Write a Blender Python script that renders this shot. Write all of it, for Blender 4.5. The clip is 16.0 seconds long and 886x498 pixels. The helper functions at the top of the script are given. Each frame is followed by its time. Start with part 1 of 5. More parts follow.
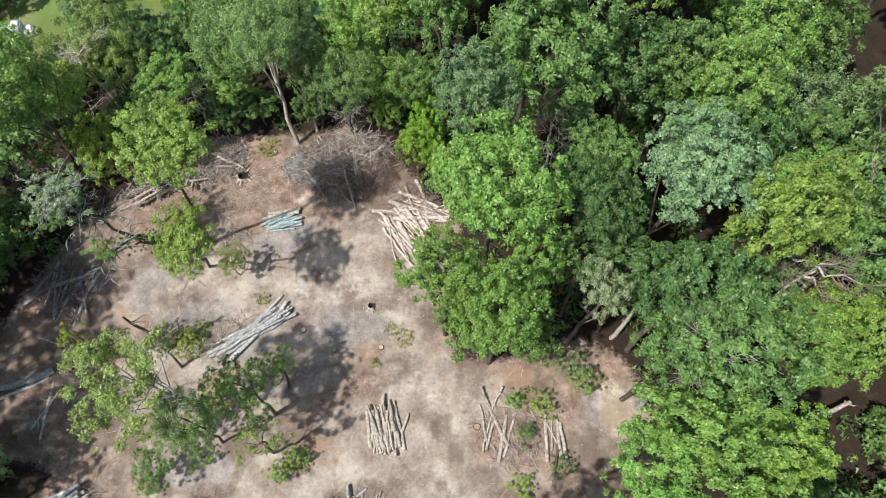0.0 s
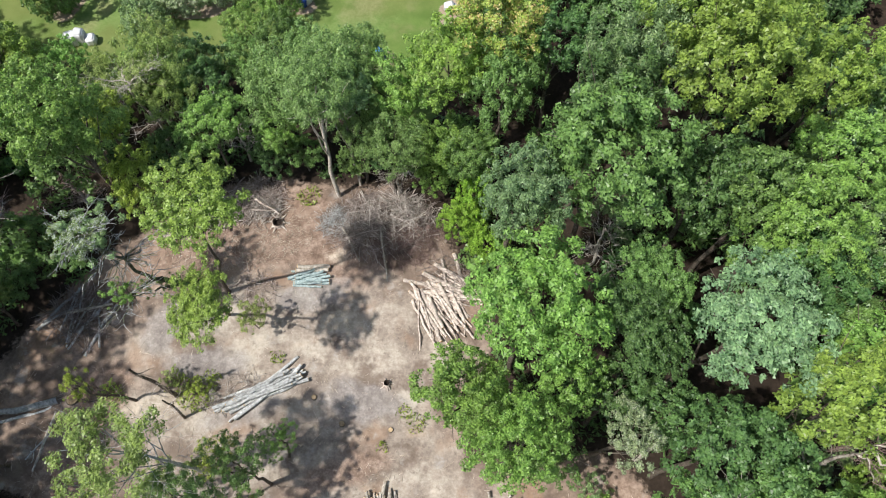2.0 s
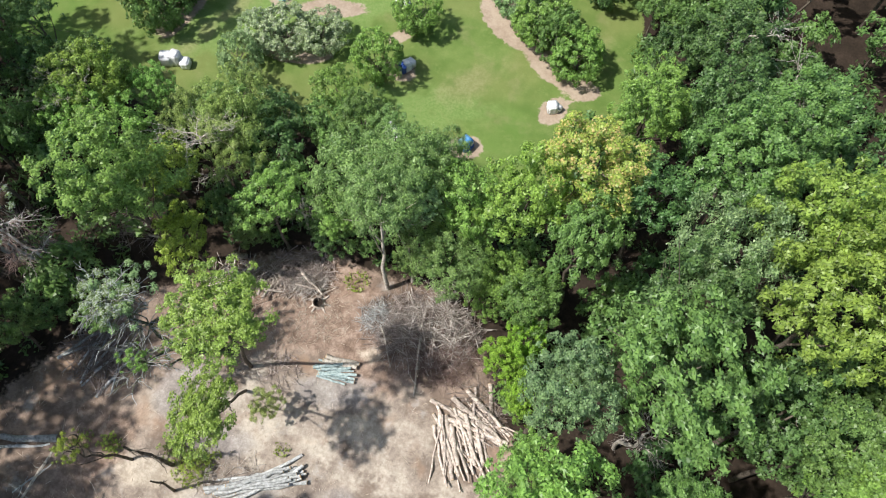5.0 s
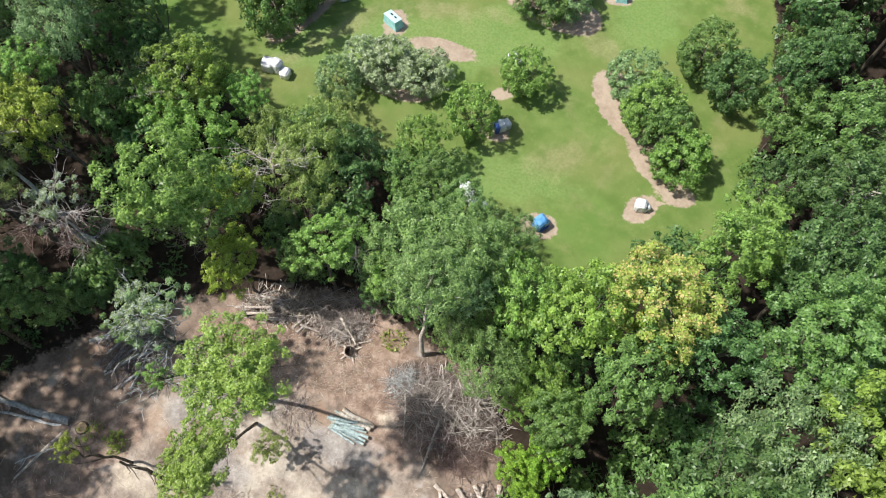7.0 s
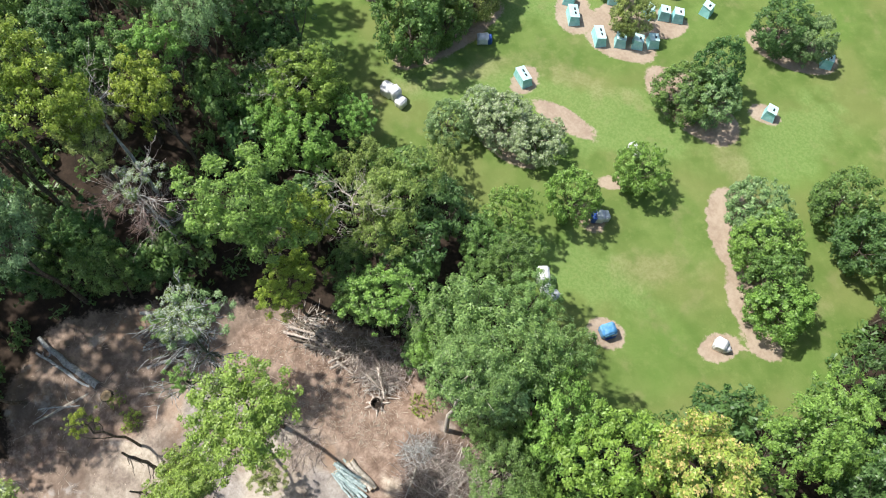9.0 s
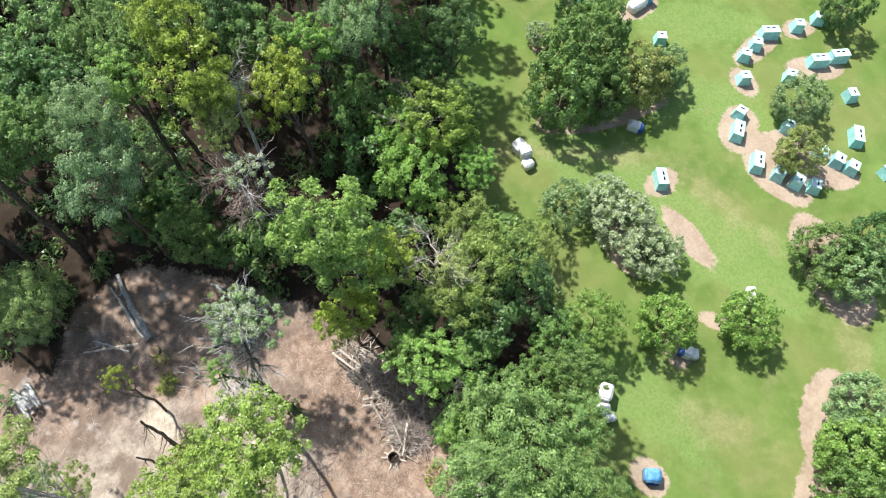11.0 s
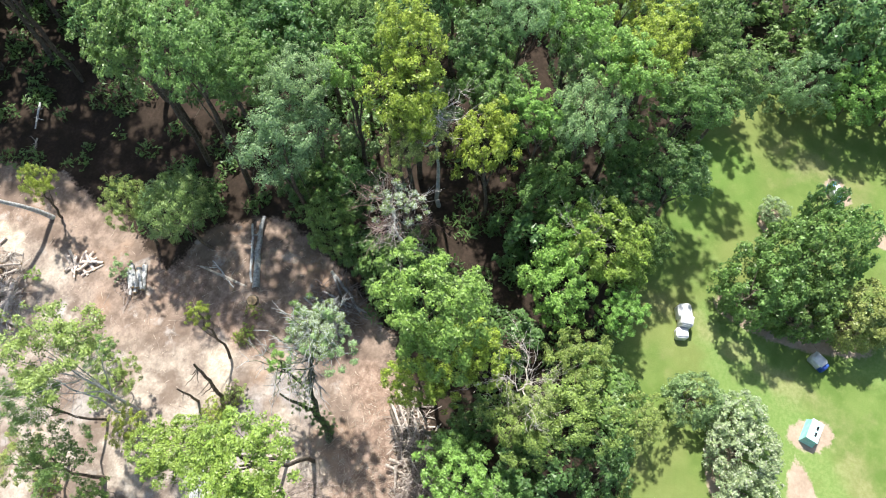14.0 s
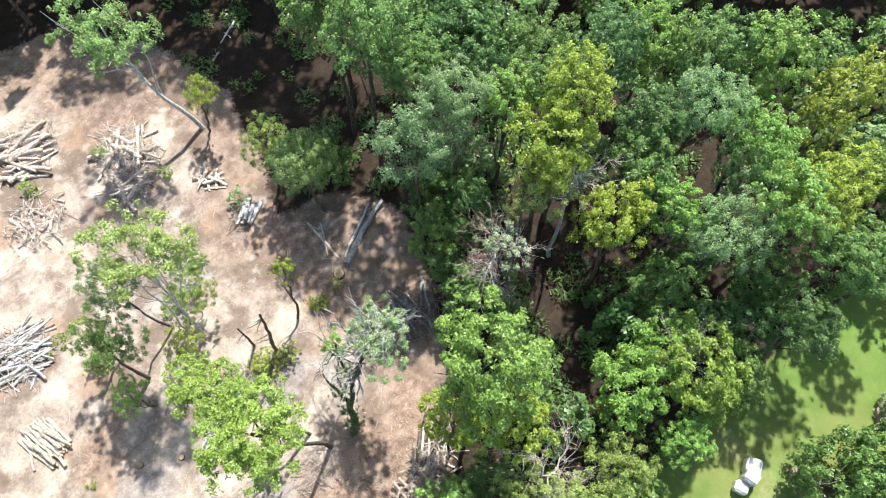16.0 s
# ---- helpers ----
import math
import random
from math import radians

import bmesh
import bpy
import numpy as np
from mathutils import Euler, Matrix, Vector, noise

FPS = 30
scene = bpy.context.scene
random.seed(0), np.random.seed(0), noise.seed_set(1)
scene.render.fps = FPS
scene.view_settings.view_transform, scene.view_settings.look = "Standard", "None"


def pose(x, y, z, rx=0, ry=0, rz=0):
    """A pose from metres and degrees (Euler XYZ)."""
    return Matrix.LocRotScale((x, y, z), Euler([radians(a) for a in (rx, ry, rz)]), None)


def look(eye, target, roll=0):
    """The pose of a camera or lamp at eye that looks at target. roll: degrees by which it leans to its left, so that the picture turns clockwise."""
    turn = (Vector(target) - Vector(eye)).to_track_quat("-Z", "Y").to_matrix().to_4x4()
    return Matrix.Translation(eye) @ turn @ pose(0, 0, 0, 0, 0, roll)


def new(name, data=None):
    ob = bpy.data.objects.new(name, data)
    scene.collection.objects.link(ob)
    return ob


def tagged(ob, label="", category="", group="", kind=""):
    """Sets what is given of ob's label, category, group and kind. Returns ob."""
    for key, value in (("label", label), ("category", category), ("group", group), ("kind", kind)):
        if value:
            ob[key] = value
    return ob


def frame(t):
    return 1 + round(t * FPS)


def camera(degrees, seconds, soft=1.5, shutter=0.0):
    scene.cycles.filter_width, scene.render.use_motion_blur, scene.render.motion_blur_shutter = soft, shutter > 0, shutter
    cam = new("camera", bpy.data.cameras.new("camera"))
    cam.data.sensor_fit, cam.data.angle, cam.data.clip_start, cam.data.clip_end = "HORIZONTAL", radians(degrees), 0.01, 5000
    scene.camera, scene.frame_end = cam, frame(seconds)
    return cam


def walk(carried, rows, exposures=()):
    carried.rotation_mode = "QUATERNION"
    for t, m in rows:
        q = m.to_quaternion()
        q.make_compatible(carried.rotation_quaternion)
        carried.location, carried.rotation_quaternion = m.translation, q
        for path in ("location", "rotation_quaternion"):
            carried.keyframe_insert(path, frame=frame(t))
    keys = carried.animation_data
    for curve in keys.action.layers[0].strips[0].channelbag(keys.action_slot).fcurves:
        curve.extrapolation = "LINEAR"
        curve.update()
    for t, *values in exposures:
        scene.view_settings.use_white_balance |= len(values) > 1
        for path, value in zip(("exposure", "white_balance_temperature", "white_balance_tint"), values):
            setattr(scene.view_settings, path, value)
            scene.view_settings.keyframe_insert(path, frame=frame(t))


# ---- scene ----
cam = camera(64.1, 16.0, soft=1.05)
METRES, EYE, TILT, LEAN, TURN = 40.0, 46.8, -66.9, 0.0, 0.0
ROWS = [
    (0.0, 0.0, 0.0, 0.0, 0.0, 0.0, -0.0),
    (0.5, 0.003, 0.0168, 0.0345, 1.1, 0.03, -2.56),
    (1.0, 0.0038, 0.0329, 0.0701, 1.82, -0.06, -4.42),
    (1.5, 0.0037, 0.0486, 0.1046, 2.59, -0.14, -6.43),
    (2.0, 0.0036, 0.0644, 0.139, 3.43, -0.25, -8.4),
    (2.5, 0.0013, 0.0786, 0.174, 4.27, -0.43, -10.47),
    (3.0, -0.0021, 0.0933, 0.2085, 5.16, -0.63, -12.59),
    (3.5, -0.0063, 0.108, 0.2429, 6.12, -0.87, -14.7),
    (4.0, -0.0123, 0.1225, 0.2768, 7.12, -1.16, -16.83),
    (6.5, -0.0569, 0.1894, 0.4404, 14.88, -4.63, -31.61),
    (7.0, -0.0703, 0.2011, 0.4689, 17.31, -5.95, -35.47),
    (7.5, -0.0846, 0.2128, 0.496, 20.0, -7.53, -39.31),
    (8.0, -0.0998, 0.2243, 0.5223, 23.13, -9.53, -43.11),
    (8.5, -0.1177, 0.2346, 0.5467, 26.66, -11.97, -46.86),
    (9.0, -0.1362, 0.244, 0.5704, 31.13, -15.26, -50.65),
    (11.5, -0.2505, 0.2803, 0.659, 75.7, -53.68, -66.03),
    (12.0, -0.2753, 0.2856, 0.6709, 89.51, -66.27, -66.61),
    (12.5, -0.2995, 0.2894, 0.6795, 102.57, -78.23, -66.08),
    (13.0, -0.3257, 0.292, 0.6867, 115.59, -90.04, -64.31),
    (13.5, -0.3524, 0.2941, 0.6921, 126.95, -100.13, -61.43),
    (14.0, -0.3788, 0.2951, 0.6954, 136.16, -108.07, -57.77),
    (14.5, -0.404, 0.2963, 0.6967, 143.59, -114.16, -53.55),
    (15.0, -0.4276, 0.2964, 0.6949, 149.66, -118.85, -49.05),
    (15.5, -0.4408, 0.2968, 0.693, 155.11, -122.74, -44.17),
    (16.0, -0.4448, 0.2979, 0.6916, 159.56, -125.62, -38.77),
]
walk(cam, [(t, pose(0, 0, EYE, TILT, LEAN, TURN) @ pose(METRES * x, METRES * y, METRES * z, 90 + pitch, roll, yaw)) for t, x, y, z, yaw, pitch, roll in ROWS],
     exposures=[(0.0, 0.03, 6400, 10), (4.0, 0.16, 6400, 10), (7.5, 0.26, 6450, 10), (9.0, 0.33, 6450, 10), (12.5, 0.72, 6450, 10), (16.0, 0.86, 6450, 10)])

# ---- daylight ----
SUN_ELEVATION, SUN_TURN = radians(58), radians(238)
world = bpy.data.worlds.new("sky")
scene.world = world
world.use_nodes = True
sky = world.node_tree.nodes.new("ShaderNodeTexSky")
sky.sky_type, sky.sun_disc = "NISHITA", False
sky.sun_elevation, sky.sun_rotation = SUN_ELEVATION, SUN_TURN
haze = world.node_tree.nodes.new("ShaderNodeMix")
haze.data_type, haze.blend_type = "RGBA", "MULTIPLY"
haze.inputs[0].default_value, haze.inputs[7].default_value = 1.0, (1.10, 1.02, 0.92, 1)  # a hazy summer sky
world.node_tree.links.new(sky.outputs[0], haze.inputs[6])
world.node_tree.links.new(haze.outputs[2], world.node_tree.nodes["Background"].inputs[0])
world.node_tree.nodes["Background"].inputs[1].default_value = 0.15
sun_data = bpy.data.lights.new("sun", "SUN")
sun_data.energy, sun_data.angle, sun_data.color = 4.9, radians(1.2), (1.0, 0.965, 0.90)
sun = new("sun", sun_data)
sun.matrix_world = look((0, 0, 0), (-math.sin(SUN_TURN) * math.cos(SUN_ELEVATION), -math.cos(SUN_TURN) * math.cos(SUN_ELEVATION), -math.sin(SUN_ELEVATION)))


# ---- materials ----
class Graph:
    """A small helper that wires shader nodes."""

    def __init__(self, name):
        self.mat = bpy.data.materials.new(name)
        self.mat.use_nodes = True
        self.tree = self.mat.node_tree
        self.bsdf = self.tree.nodes["Principled BSDF"]
        self.out = self.tree.nodes["Material Output"]

    def node(self, kind, **inputs):
        n = self.tree.nodes.new(kind)
        for key, value in inputs.items():
            self.put(n.inputs[key.replace("_", " ")], value)
        return n

    def put(self, socket, value):
        if isinstance(value, bpy.types.NodeSocket):
            self.tree.links.new(value, socket)
        else:
            socket.default_value = value

    def coords(self):
        return self.node("ShaderNodeNewGeometry").outputs["Position"]

    def noise(self, scale, detail=4.0, rough=0.55, vector=None):
        n = self.node("ShaderNodeTexNoise", Scale=scale, Detail=detail, Roughness=rough)
        self.put(n.inputs["Vector"], vector or self.coords())
        return n.outputs[0]

    def ramp(self, fac, *stops):
        n = self.node("ShaderNodeValToRGB", Fac=fac)
        while len(n.color_ramp.elements) < len(stops):
            n.color_ramp.elements.new(0.5)
        for e, (p, c) in zip(n.color_ramp.elements, stops):
            e.position, e.color = p, (*c, 1)
        return n.outputs[0]

    def step(self, value, low, high):
        n = self.node("ShaderNodeMapRange", Value=value)
        n.interpolation_type = "SMOOTHSTEP"
        n.inputs["From Min"].default_value, n.inputs["From Max"].default_value = low, high
        return n.outputs[0]

    def maths(self, op, a, b=0.0):
        n = self.node("ShaderNodeMath")
        n.operation = op
        self.put(n.inputs[0], a), self.put(n.inputs[1], b)
        return n.outputs[0]

    def mix(self, fac, a, b, blend="MIX"):
        n = self.tree.nodes.new("ShaderNodeMix")
        n.data_type, n.blend_type = "RGBA", blend
        for socket, value in ((n.inputs[0], fac), (n.inputs[6], a), (n.inputs[7], b)):
            self.put(socket, (*value, 1) if isinstance(value, tuple) and len(value) == 3 else value)
        return n.outputs[2]

    def bump(self, height, strength=0.5, distance=0.05):
        n = self.node("ShaderNodeBump", Height=height, Strength=strength, Distance=distance)
        self.put(self.bsdf.inputs["Normal"], n.outputs[0])

    def finish(self, color, rough=0.8, spec=0.3):
        self.put(self.bsdf.inputs["Base Color"], (*color, 1) if isinstance(color, tuple) and len(color) == 3 else color)
        self.put(self.bsdf.inputs["Roughness"], rough)
        self.bsdf.inputs["Specular IOR Level"].default_value = spec
        return self.mat


def leaf_material(name, dark, light, tip=None, tip_share=0.0, gloss=0.42, through_share=0.36):
    """Foliage: every leaf and every tree a little different, light shining through."""
    g = Graph(name)
    dark, light = (tuple(c * k for c, k in zip(tone, (0.86, 0.91, 1.01))) for tone in (dark, light))
    leaf = g.node("ShaderNodeNewGeometry").outputs["Random Per Island"]
    tree_random = g.node("ShaderNodeObjectInfo").outputs["Random"]
    clump = g.noise(0.9, 2.0)
    leaf_tone = g.maths("FRACT", g.maths("MULTIPLY", leaf, 37.7))
    fac = g.maths("ADD", g.maths("MULTIPLY", leaf, 0.45), g.maths("MULTIPLY", g.step(clump, 0.3, 0.7), 0.55))
    color = g.mix(fac, dark, light)
    # leaves turn lighter and yellower towards the outer, upward end of each clump
    outer_tone = g.node("ShaderNodeAttribute")
    outer_tone.attribute_name = "outer_tone"
    color = g.mix(g.maths("MULTIPLY", outer_tone.outputs["Fac"], 0.72), color, tuple(min(0.75, c * k) for c, k in zip(light, (1.34, 1.28, 1.10))))
    if tip:
        share = g.step(g.maths("ADD", g.maths("MULTIPLY", leaf, 0.8), g.maths("MULTIPLY", g.noise(1.6, 2.0), 0.7)), 1.10 - tip_share, 1.16 - tip_share)
        color = g.mix(share, color, tip)
    value = g.node("ShaderNodeHueSaturation", Color=color)
    g.put(value.inputs["Value"], g.maths("ADD", g.maths("ADD", g.maths("MULTIPLY", tree_random, 0.18), g.maths("MULTIPLY", leaf_tone, 0.60)), 0.66))
    g.put(value.inputs["Hue"], g.maths("ADD", g.maths("MULTIPLY", tree_random, 0.018), 0.486))
    g.finish(value.outputs[0], gloss, 0.5)
    shine = g.node("ShaderNodeHueSaturation", Color=value.outputs[0], Value=1.6, Saturation=0.78)
    trans = g.node("ShaderNodeBsdfTranslucent", Color=shine.outputs[0])
    both = g.node("ShaderNodeMixShader", Fac=through_share)
    g.put(both.inputs[1], g.bsdf.outputs[0]), g.put(both.inputs[2], trans.outputs[0])
    g.put(g.out.inputs[0], both.outputs[0])
    return g.mat


LEAF = {
    "bright": leaf_material("leaf_bright", (0.132, 0.248, 0.050), (0.250, 0.412, 0.086)),
    "green": leaf_material("leaf_green", (0.094, 0.176, 0.046), (0.186, 0.308, 0.078)),
    "dark": leaf_material("leaf_dark", (0.064, 0.138, 0.042), (0.133, 0.240, 0.069)),
    "blue": leaf_material("leaf_blue", (0.106, 0.188, 0.078), (0.222, 0.325, 0.138)),
    "pale": leaf_material("leaf_pale", (0.140, 0.262, 0.112), (0.275, 0.430, 0.200)),
    "yellow": leaf_material("leaf_yellow", (0.168, 0.238, 0.030), (0.325, 0.405, 0.056)),
    "olive": leaf_material("leaf_olive", (0.166, 0.215, 0.053), (0.310, 0.370, 0.106)),
    "feather": leaf_material("leaf_feather", (0.142, 0.212, 0.048), (0.280, 0.365, 0.088)),
    "grey": leaf_material("leaf_grey", (0.138, 0.232, 0.085), (0.275, 0.395, 0.160)),
    "autumn": leaf_material("leaf_autumn", (0.190, 0.265, 0.045), (0.360, 0.430, 0.085), (0.54, 0.42, 0.17), 0.15),
    "silver": leaf_material("leaf_silver", (0.195, 0.270, 0.120), (0.365, 0.445, 0.225), (0.52, 0.55, 0.42), 0.08),
    "lime": leaf_material("leaf_lime", (0.150, 0.290, 0.030), (0.290, 0.470, 0.060)),
    "lichen": leaf_material("leaf_lichen", (0.289, 0.330, 0.254), (0.578, 0.600, 0.541), (0.182, 0.300, 0.064), 0.40),
    "light": leaf_material("leaf_light", (0.146, 0.240, 0.040), (0.280, 0.402, 0.072)),
    "fresh": leaf_material("leaf_fresh", (0.124, 0.220, 0.060), (0.252, 0.372, 0.110)),
    "rust": leaf_material("leaf_rust", (0.161, 0.100, 0.085), (0.289, 0.190, 0.159)),
}


def bark_material(name, dark, light, scale=6.0):
    g = Graph(name)
    coarse, fine = g.noise(scale, 5.0), g.noise(scale * 6, 4.0)
    color = g.mix(g.step(coarse, 0.3, 0.7), dark, light)
    each = g.node("ShaderNodeObjectInfo").outputs["Random"]
    piece = g.node("ShaderNodeNewGeometry").outputs["Random Per Island"]
    shade = g.node("ShaderNodeHueSaturation", Color=color)
    g.put(shade.inputs["Value"], g.maths("ADD", g.maths("MULTIPLY", g.maths("ADD", each, piece), 0.42), 0.56))
    g.bump(g.maths("ADD", coarse, fine), 0.7, 0.04)
    return g.finish(shade.outputs[0], 0.85, 0.2)


BARK = bark_material("bark_grey_brown", (0.07, 0.055, 0.042), (0.20, 0.17, 0.135))
BARK_MOSS = bark_material("bark_mossy", (0.060, 0.066, 0.034), (0.20, 0.21, 0.14))
BARK_PALE = bark_material("bark_pale", (0.30, 0.26, 0.21), (0.58, 0.53, 0.46))
BARK_GREY = bark_material("bark_weathered", (0.32, 0.32, 0.31), (0.62, 0.63, 0.62))
BARK_PINK = bark_material("bark_pinkish", (0.36, 0.29, 0.245), (0.72, 0.63, 0.55))
BARK_TEAL = bark_material("bark_blue_grey", (0.22, 0.29, 0.29), (0.46, 0.54, 0.53))
TWIG = bark_material("twigs_grey_brown", (0.215, 0.172, 0.155), (0.50, 0.425, 0.385), 2.0)
TWIG_RED = bark_material("twigs_reddish", (0.155, 0.100, 0.088), (0.40, 0.285, 0.250), 2.0)
TWIG_PALE = bark_material("twigs_pale", (0.33, 0.285, 0.25), (0.68, 0.62, 0.56), 2.0)
HOLLOW_WOOD = bark_material("rotten_wood", (0.012, 0.009, 0.007), (0.05, 0.036, 0.028), 8.0)
CHIP = bark_material("fresh_chips", (0.44, 0.35, 0.27), (0.74, 0.65, 0.54), 3.0)
CUT = bark_material("cut_wood", (0.42, 0.29, 0.16), (0.62, 0.47, 0.30), 9.0)


def ground_material():
    """Leaf litter, bare soil, mown lawn and mulch, laid out by the masks of the sheet."""
    g = Graph("ground")
    broad, mid, fine, grain = g.noise(0.16, 3.0), g.noise(0.7, 5.0), g.noise(4.5, 5.0, 0.65), g.noise(26.0, 3.0, 0.7)
    litter = g.ramp(g.maths("ADD", g.maths("MULTIPLY", mid, 0.5), g.maths("MULTIPLY", fine, 0.5)),
                    (0.32, (0.022, 0.017, 0.013)), (0.5, (0.038, 0.028, 0.021)), (0.68, (0.068, 0.048, 0.037)))
    soil = g.ramp(g.maths("ADD", g.maths("MULTIPLY", g.noise(0.38, 5.0, 0.6), 0.72), g.maths("MULTIPLY", fine, 0.28)),
                  (0.38, (0.21, 0.168, 0.138)), (0.49, (0.35, 0.292, 0.240)), (0.60, (0.50, 0.440, 0.365)))
    inner = g.node("ShaderNodeAttribute")
    inner.attribute_name = "open"
    dusty = g.step(g.maths("ADD", inner.outputs["Fac"], g.maths("MULTIPLY", g.maths("SUBTRACT", broad, 0.5), 0.9)), 0.15, 0.75)
    # browner soil towards the edge, with some tree shade put into its colour
    soil = g.mix(dusty, g.mix(g.step(g.maths("ADD", g.maths("MULTIPLY", mid, 0.65), g.maths("MULTIPLY", fine, 0.35)), 0.36, 0.64), (0.170, 0.124, 0.096), (0.330, 0.250, 0.196)), soil)
    soil = g.mix(g.maths("MULTIPLY", g.step(g.noise(0.24, 5.0, 0.65), 0.48, 0.60), 0.80), soil, (0.165, 0.122, 0.095))
    soil = g.mix(g.maths("MULTIPLY", g.step(g.noise(0.30, 3.0), 0.54, 0.66), 0.65), soil, (0.33, 0.220, 0.150))
    soil = g.mix(g.maths("MULTIPLY", g.step(g.noise(0.60, 5.0, 0.65), 0.57, 0.70), 0.55), soil, (0.42, 0.40, 0.375))
    soil = g.mix(g.maths("MULTIPLY", g.step(g.noise(1.7, 4.0, 0.7), 0.58, 0.70), 0.5), soil, (0.14, 0.105, 0.085))
    stains = {}
    for key in ("churned", "ash", "sand", "lush", "dry"):
        n = g.node("ShaderNodeAttribute")
        n.attribute_name = key
        stains[key] = g.step(g.maths("ADD", n.outputs["Fac"], g.maths("MULTIPLY", g.maths("SUBTRACT", g.maths("ADD", mid, g.noise(0.33, 4.0)), 1.0), 1.1)), 0.25, 0.80)
    crumb = g.maths("ADD", g.maths("MULTIPLY", g.noise(7.0, 4.0, 0.7), 0.35), g.maths("MULTIPLY", g.noise(1.4, 5.0, 0.65), 0.65))
    red = g.ramp(crumb, (0.34, (0.150, 0.098, 0.072)), (0.50, (0.265, 0.185, 0.140)), (0.66, (0.40, 0.305, 0.245)))
    soil = g.mix(g.maths("MULTIPLY", stains["churned"], 0.85), soil, red)
    soil = g.mix(g.maths("MULTIPLY", stains["sand"], 0.5), soil, g.mix(g.step(crumb, 0.4, 0.6), (0.52, 0.44, 0.34), (0.68, 0.60, 0.48)))
    soil = g.mix(g.maths("MULTIPLY", stains["ash"], 0.6), soil, g.ramp(crumb, (0.34, (0.20, 0.180, 0.172)), (0.52, (0.31, 0.285, 0.272)), (0.66, (0.43, 0.405, 0.385))))
    speck = g.node("ShaderNodeHueSaturation", Color=soil)
    g.put(speck.inputs["Value"], g.maths("ADD", g.maths("MULTIPLY", g.step(crumb, 0.36, 0.64), 0.24), 0.89))
    soil = speck.outputs[0]
    lawn = g.mix(g.step(mid, 0.3, 0.72), (0.106, 0.170, 0.040), (0.158, 0.222, 0.062))
    lawn = g.mix(g.maths("MULTIPLY", g.step(broad, 0.42, 0.66), 0.6), lawn, (0.205, 0.225, 0.078))
    lawn = g.mix(g.maths("MULTIPLY", g.step(g.noise(0.09, 3.0), 0.50, 0.68), 0.55), lawn, (0.132, 0.235, 0.050))
    lawn = g.mix(g.maths("MULTIPLY", stains["lush"], 0.75), lawn, g.mix(g.step(fine, 0.35, 0.65), (0.148, 0.238, 0.064), (0.205, 0.290, 0.094)))
    lawn = g.mix(g.maths("MULTIPLY", stains["dry"], 0.5), lawn, g.mix(g.step(fine, 0.35, 0.65), (0.250, 0.230, 0.110), (0.345, 0.305, 0.165)))
    lawn = g.mix(g.maths("MULTIPLY", g.step(g.noise(0.5, 4.0), 0.56, 0.74), 0.4), lawn, (0.248, 0.240, 0.112))
    lawn = g.mix(g.maths("MULTIPLY", g.step(g.noise(1.3, 5.0, 0.7), 0.52, 0.68), 0.35), lawn, (0.215, 0.262, 0.088))
    lawn = g.mix(g.maths("MULTIPLY", g.step(grain, 0.42, 0.7), 0.25), lawn, (0.088, 0.131, 0.028))
    mulch = g.mix(g.step(g.maths("ADD", g.maths("MULTIPLY", fine, 0.5), g.maths("MULTIPLY", mid, 0.5)), 0.35, 0.65), (0.315, 0.24, 0.178), (0.42, 0.338, 0.258))
    wobble = g.maths("MULTIPLY", g.maths("SUBTRACT", g.maths("ADD", mid, fine), 1.0), 0.55)
    masks = {}
    for key in ("bare", "lawn", "mulch"):
        a = g.node("ShaderNodeAttribute")
        a.attribute_name = key
        masks[key] = g.step(g.maths("ADD", a.outputs["Fac"], wobble), 0.38, 0.62)
    color = g.mix(masks["bare"], litter, soil)
    color = g.mix(masks["lawn"], color, lawn)
    color = g.mix(masks["mulch"], color, mulch)
    g.bump(g.maths("ADD", g.maths("MULTIPLY", fine, 0.6), g.maths("MULTIPLY", grain, 0.4)), 0.5, 0.06)
    return g.finish(color, 0.95, 0.1)


def painted(name, a, b, rough=0.6, scale=3.0):
    g = Graph(name)
    n = g.noise(scale, 5.0)
    c = g.mix(g.step(n, 0.35, 0.7), a, b)
    each = g.node("ShaderNodeObjectInfo").outputs["Random"]
    shade = g.node("ShaderNodeHueSaturation", Color=c)
    g.put(shade.inputs["Value"], g.maths("ADD", g.maths("MULTIPLY", each, 0.2), 0.88))
    g.bump(g.noise(scale * 5, 3.0), 0.3, 0.02)
    return g.finish(shade.outputs[0], rough, 0.3)


TEAL = painted("teal_paint", (0.31, 0.66, 0.67), (0.46, 0.78, 0.79))
# the lids are paler than the walls
TEAL_PALE = painted("pale_teal_paint", (0.50, 0.76, 0.78), (0.66, 0.84, 0.85))
WHITE = painted("white_sheet", (0.66, 0.67, 0.68), (0.82, 0.82, 0.82), 0.5)
BLUE = painted("blue_sheet", (0.08, 0.28, 0.56), (0.20, 0.44, 0.72), 0.5)
DEEP_BLUE = painted("deep_blue_sheet", (0.03, 0.08, 0.34), (0.07, 0.15, 0.48), 0.5)
# near-black colour that paints the shade inside the bunkers
INNER_SHADE = painted("dark_inside_shade", (0.012, 0.014, 0.016), (0.02, 0.022, 0.025), 0.9)


# ---- mesh helpers ----
rng = np.random.default_rng(7)


